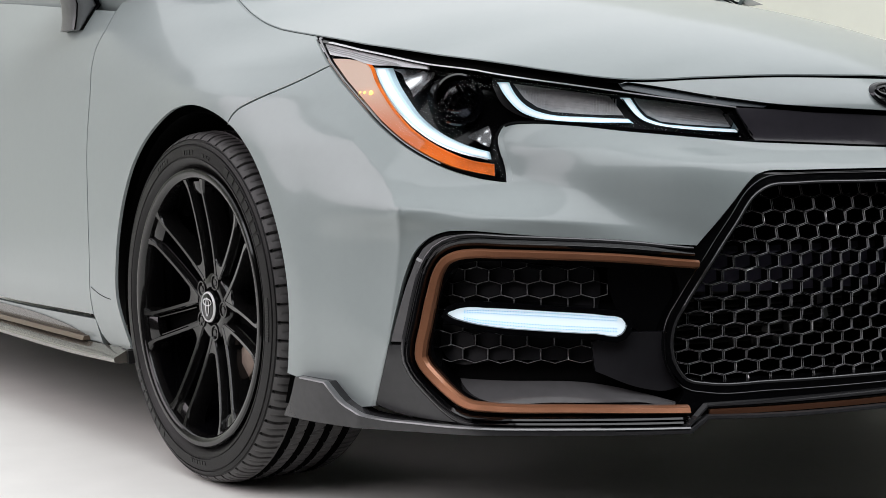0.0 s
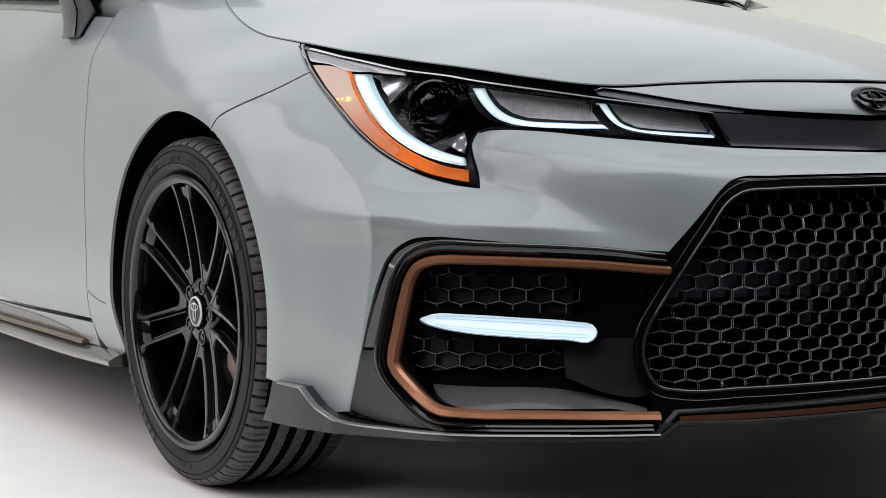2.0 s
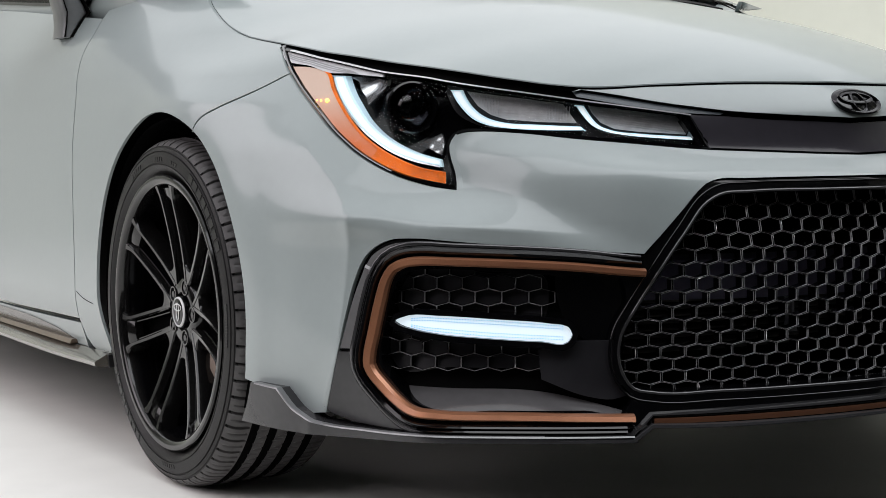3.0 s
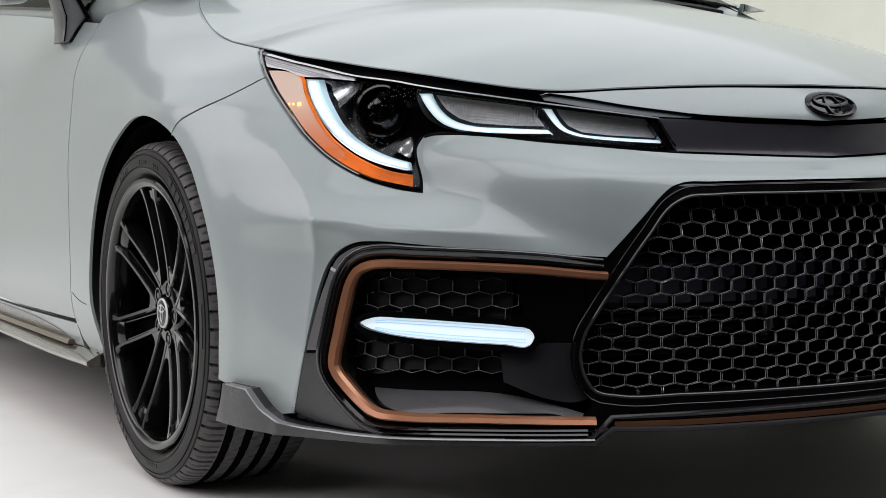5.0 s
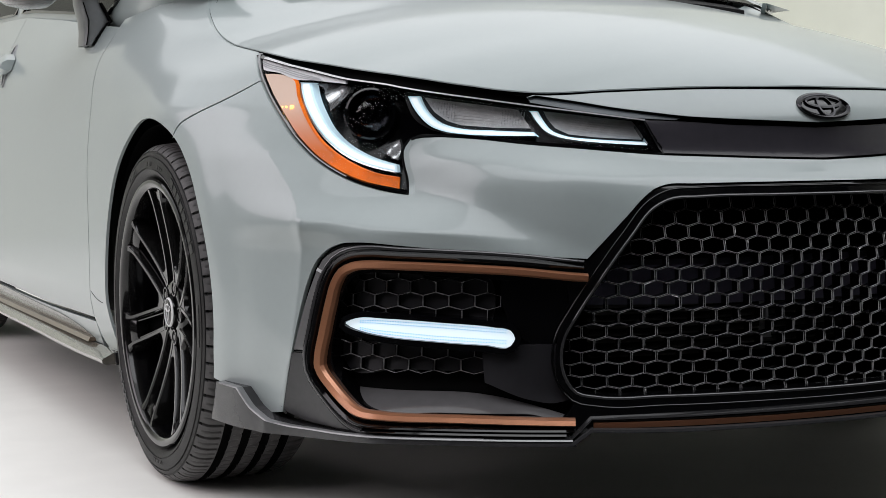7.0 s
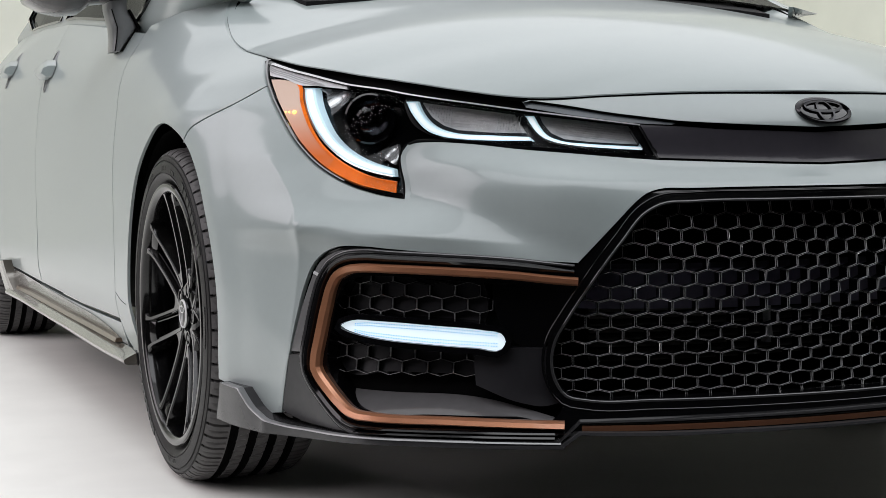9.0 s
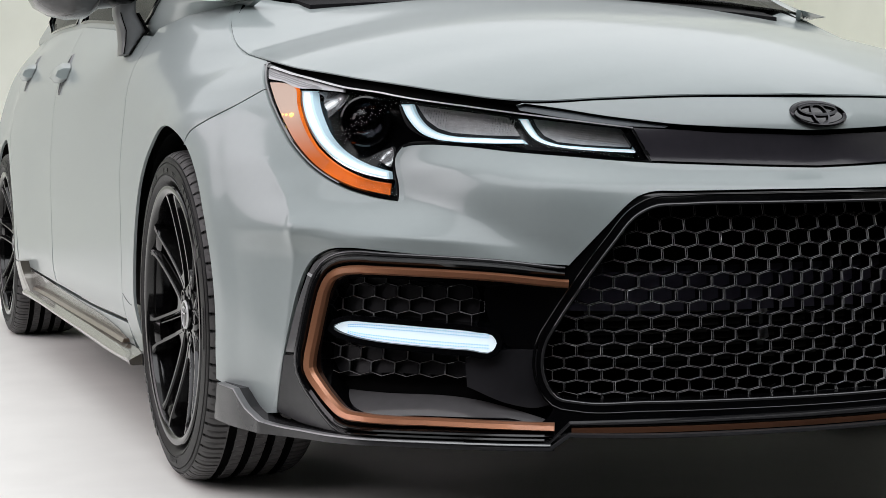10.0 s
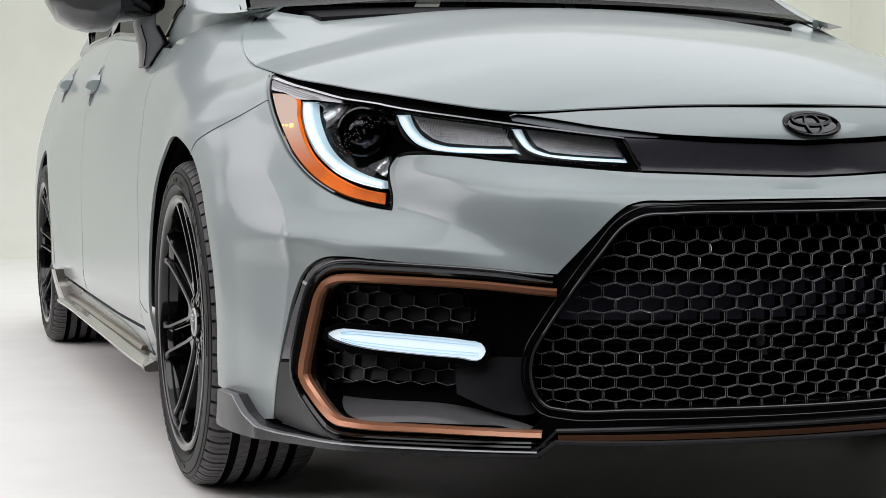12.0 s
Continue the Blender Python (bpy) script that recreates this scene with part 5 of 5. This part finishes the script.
# ---- wheels ----
def build_wheel(at):
    """A wheel whose outer face looks towards -x."""
    wheel = new("wheel")
    wheel.parent = car
    wheel.location = at
    n = 640
    side = [(.240, -.090), (.2505, -.0985), (.256, -.1035), (.262, -.1100), (.268, -.1125), (.2685, -.1108), (.2705, -.1108), (.271, -.1128), (.284, -.1118), (.290, -.1105), (.2905, -.1080), (.2925, -.1075), (.293, -.1095), (.2985, -.1072), (.299, -.1052), (.301, -.1045), (.302, -.1058), (.307, -.101), (.312, -.093), (.3145, -.082)]
    tread = [(.3155, -.066)]
    for g in (-.056, -.019, .019, .056):
        tread += [(.3165, g - .0080), (.3065, g - .0068), (.3050, g), (.3065, g + .0068), (.3165, g + .0080)]
        if g < .05:
            tread += [(.3165, g + .0125), (.3165, g + .0245)]
    prof = side + tread + [(.3155, .066)] + [(r, -x) for r, x in side[::-1]]
    bm = bmesh.new()
    rings = []
    for r, x in prof:
        ring = []
        for i in range(n):
            rr = r
            a = 2 * math.pi * i / n
            xx = abs(x)
            if xx > .064 and r > .3025:
                # shoulder cuts: wide ones, with a fine sipe between
                if i % 10 == 0:
                    rr -= .0075 if r > .306 else .003
                elif i % 10 == 5 and r > .311:
                    rr -= .0025
            elif xx < .063 and r > .314:
                # slanting cuts across the ribs
                if (i + int(x * 300)) % 10 == 0:
                    rr -= .0030
            ring.append(bm.verts.new((x, rr * math.cos(a), rr * math.sin(a))))
        rings.append(ring)
    for a, b in zip(rings, rings[1:]):
        for i in range(n):
            bm.faces.new((a[i], a[(i + 1) % n], b[(i + 1) % n], b[i]))
    bmesh.ops.recalc_face_normals(bm, faces=bm.faces)
    # tread cut apart: ribs coloured as if lit, grooves black for their shade
    tread_bm = bm.copy()
    on_tread = lambda f: math.hypot(*f.calc_center_median()[1:]) > .3035
    bmesh.ops.delete(bm, geom=[f for f in bm.faces if on_tread(f)], context="FACES")
    sunk = lambda f: abs(f.calc_center_median()[0]) < .066 and math.hypot(*f.calc_center_median()[1:]) < .3138
    bmesh.ops.delete(tread_bm, geom=[f for f in tread_bm.faces if not on_tread(f)], context="FACES")
    groove_bm = tread_bm.copy()
    bmesh.ops.delete(groove_bm, geom=[f for f in groove_bm.faces if not sunk(f)], context="FACES")
    bmesh.ops.delete(tread_bm, geom=[f for f in tread_bm.faces if sunk(f)], context="FACES")
    tyre = part("tyre", bm, RUBBER, wheel, "black low-profile tyre", 25)
    part("tread", tread_bm, TREAD, tyre, "dark grey tread ribs, their light put into a lighter rubber", 25)
    part("tread_groove", groove_bm, LINER, tyre, "tread grooves, their shade put into black", 25)
    # moulded marks as plain bars
    for a0, count, r0, r1, span in ((118, 8, .273, .288, 3.4), (60, 5, .274, .283, 1.6), (84, 4, .274, .282, 1.6), (100, 3, .274, .280, 1.6), (298, 8, .273, .288, 3.4), (262, 6, .274, .281, 1.6), (172, 14, .2735, .2835, .8)):
        for i in range(count):
            bm = bmesh.new()
            t0 = radians(a0 + i * span * 1.35)
            t1 = t0 + radians(span)
            lo, hi = [], []
            for x in (-.1112, -.1132):
                for t, r in ((t0, r0), (t1, r0), (t1, r1), (t0, r1)):
                    (lo if x > -.112 else hi).append(bm.verts.new((x + (r - .28) * .04, r * math.cos(t), r * math.sin(t))))
            bm.faces.new(hi)
            for k in range(4):
                bm.faces.new((lo[k], lo[(k + 1) % 4], hi[(k + 1) % 4], hi[k]))
            bmesh.ops.recalc_face_normals(bm, faces=bm.faces)
            part("tyre_mark", bm, LETTER, wheel)
    # rim barrel and lip
    bm = lathe_mesh([(.2490, -.1000), (.2500, -.1075), (.2480, -.1105), (.2435, -.1112), (.2375, -.1098), (.2330, -.1072), (.2312, -.1030), (.2305, -.090), (.2420, -.085)], 140, close=True)
    part("rim", bm, RIM, wheel, "satin black multi-spoke alloy rim", 40)
    bm = lathe_mesh([(.2420, -.084), (.2300, -.090), (.2270, -.07), (.2160, .02), (.2200, .09), (.232, .10), (.232, .104), (.230, .09), (.222, .02), (.2420, -.08)], 120, close=True)
    part("barrel", bm, GLOSS, wheel, "gloss black rim barrel", 40)

    def bar(pts, name):
        """A spoke piece through (radius, sideways, height, half width, depth) rows."""
        bm = bmesh.new()
        rings = []
        for r, off, x, w, d in pts:
            sec = [(-w, x + .0035), (-w * .62, x), (w * .62, x), (w, x + .0035), (w * 1.15, x + d), (-w * 1.15, x + d)]
            rings.append([bm.verts.new(u * r + t * (off + p) + Vector((q, 0, 0))) for p, q in sec])
        for a, b in zip(rings, rings[1:]):
            for i in range(6):
                bm.faces.new((a[i], a[(i + 1) % 6], b[(i + 1) % 6], b[i]))
        bm.faces.new(rings[0])
        bm.faces.new(rings[-1])
        bmesh.ops.recalc_face_normals(bm, faces=bm.faces)
        part(name, bm, {"spoke_step": GLOSS, "slot_floor": LINER}.get(name, RIM), wheel, "", 25)

    def face(r):
        """How far out the spokes' front lies at a radius."""
        return -.0765 - .030 * max((r - .056) / .1815, 0) ** 1.5

    def web():
        """The plate where the rails of two neighbouring pairs meet; its outer end is a rounded fork."""
        bm = bmesh.new()
        rings = []
        for v in np.linspace(-1, 1, 11):
            end = .0835 + .0150 * abs(v) ** 2.4
            col = []
            for r in np.linspace(.046, end, 8):
                w = .004 + max(r - .048, 0) * .482
                col.append((r, v * w, face(r) + .0012))
            r, off, x = col[-1]
            col += [(r + .0022, off, x + .0026), (r + .0026, off, x + .030)]
            rings.append([bm.verts.new(u * r + t * off + Vector((x, 0, 0))) for r, off, x in col])
        for a, b in zip(rings, rings[1:]):
            for i in range(len(a) - 1):
                bm.faces.new((a[i], b[i], b[i + 1], a[i + 1]))
        bmesh.ops.recalc_face_normals(bm, faces=bm.faces)
        part("spoke_root", bm, RIM, wheel, "", 40)

    for k in range(7):
        base = radians(88 - k * 360 / 7)
        u, t = Vector((0, math.cos(base), math.sin(base))), Vector((0, -math.sin(base), math.cos(base)))
        for sg in (-1, 1):
            bar([(.050 + .1850 * v, sg * (.0212 + .0052 * v + .0100 * max(0, v - .80) ** 2 / .04), face(.050 + .1850 * v),
                  .0040 + .0006 * (1 - v) + .0075 * max(0, v - .80) ** 2 / .04, .036) for v in np.linspace(0, 1, 24)], "spoke_rail")
            # thin inner step of each rail, sunk into the slot of the pair
            bar([(.080 + .132 * v, sg * (.0128 + .0045 * v), face(.080 + .132 * v) + .012, .0018, .020) for v in np.linspace(0, 1, 9)], "spoke_step")
        bar([(.204, 0, -.090, .022, .016), (.213, 0, -.0955, .0235, .018), (.226, 0, -.098, .030, .018)], "spoke_bridge")
        # sunk floor of the pair's slot
        bar([(.060, 0, -.050, .016, .012), (.140, 0, -.052, .016, .012), (.215, 0, -.060, .018, .012)], "slot_floor")
        base += radians(180 / 7)
        u, t = Vector((0, math.cos(base), math.sin(base))), Vector((0, -math.sin(base), math.cos(base)))
        web()
    bm = lathe_mesh([(.0, -.066), (.034, -.066), (.036, -.0745), (.052, -.0755), (.060, -.072), (.066, -.062), (.068, -.03), (0, -.03)], 60)
    part("hub", bm, RIM, wheel, "", 30)
    for k in range(5):
        t = radians(90 + 72 * k + 20)
        bm = lathe_mesh([(.0, -.0765), (.006, -.0765), (.0085, -.0735), (.0085, -.055)], 6)
        bmesh.ops.transform(bm, matrix=Matrix.Translation((0, .048 * math.cos(t), .048 * math.sin(t))), verts=bm.verts)
        part("lug_nut", bm, GLOSS, wheel, "", 30)
        bm = lathe_mesh([(.0120, -.0700), (.0120, -.0770), (.0145, -.0770), (.0160, -.0700)], 24)
        bmesh.ops.transform(bm, matrix=Matrix.Translation((0, .048 * math.cos(t), .048 * math.sin(t))), verts=bm.verts)
        part("lug_seat", bm, RIM, wheel, "", 30)
    bm = lathe_mesh([(.0, -.0835), (.022, -.0830), (.0285, -.0805), (.0300, -.076), (.0300, -.06)], 48)
    part("centre_cap", bm, GLOSS, wheel, "round black centre cap", 40)
    bm = lathe_mesh([(.0243, -.0826), (.0248, -.0842), (.0272, -.0832), (.0276, -.0810)], 48)
    part("cap_ring", bm, WHITE, wheel, "white ring", 60)
    for ry, rz, cz in ((.0068, .0172, 0), (.0172, .0072, .0085)):
        bm = bmesh.new()
        ang = np.linspace(0, 2 * math.pi, 40, endpoint=False)
        a = [bm.verts.new((-.0845, ry * math.cos(t), cz + rz * math.sin(t))) for t in ang]
        b = [bm.verts.new((-.0845, (ry - .0019) * math.cos(t), cz + (rz - .0019) * math.sin(t))) for t in ang]
        c = [bm.verts.new((-.0825, (ry - .0019) * math.cos(t), cz + (rz - .0019) * math.sin(t))) for t in ang]
        for i in range(40):
            bm.faces.new((a[i], a[(i + 1) % 40], b[(i + 1) % 40], b[i]))
            bm.faces.new((b[i], b[(i + 1) % 40], c[(i + 1) % 40], c[i]))
        part("cap_oval", bm, WHITE, wheel)
    # brake
    bm = lathe_mesh([(.075, -.030), (.137, -.030), (.139, -.028), (.139, -.006), (.137, -.004), (.075, -.004), (.070, -.045), (.0, -.045)], 72)
    part("brake_disc", bm, SATIN, wheel, "dark brake disc", 30)
    bm = bmesh.new()
    ang = np.radians(np.linspace(-62, -22, 9))
    rings = [[bm.verts.new((x, r * -math.cos(t), r * math.sin(t))) for x, r in ((-.052, .100), (-.058, .125), (-.052, .152), (.02, .156), (.02, .095))] for t in ang]
    for a, b in zip(rings, rings[1:]):
        for i in range(5):
            bm.faces.new((a[i], a[(i + 1) % 5], b[(i + 1) % 5], b[i]))
    bm.faces.new(rings[0])
    bm.faces.new(rings[-1])
    bmesh.ops.recalc_face_normals(bm, faces=bm.faces)
    part("brake_caliper", bm, RUST, wheel, "dull bare metal brake caliper", 40)
    return wheel


first = build_wheel((-.776, 0, .3165))
for m in (pose(-.776, 2.70, .3165, 25), pose(.776, 0, .3165, 0, 0, 180), pose(.776, 2.70, .3165, 0, 0, 180)):
    copy_thing(first, m)
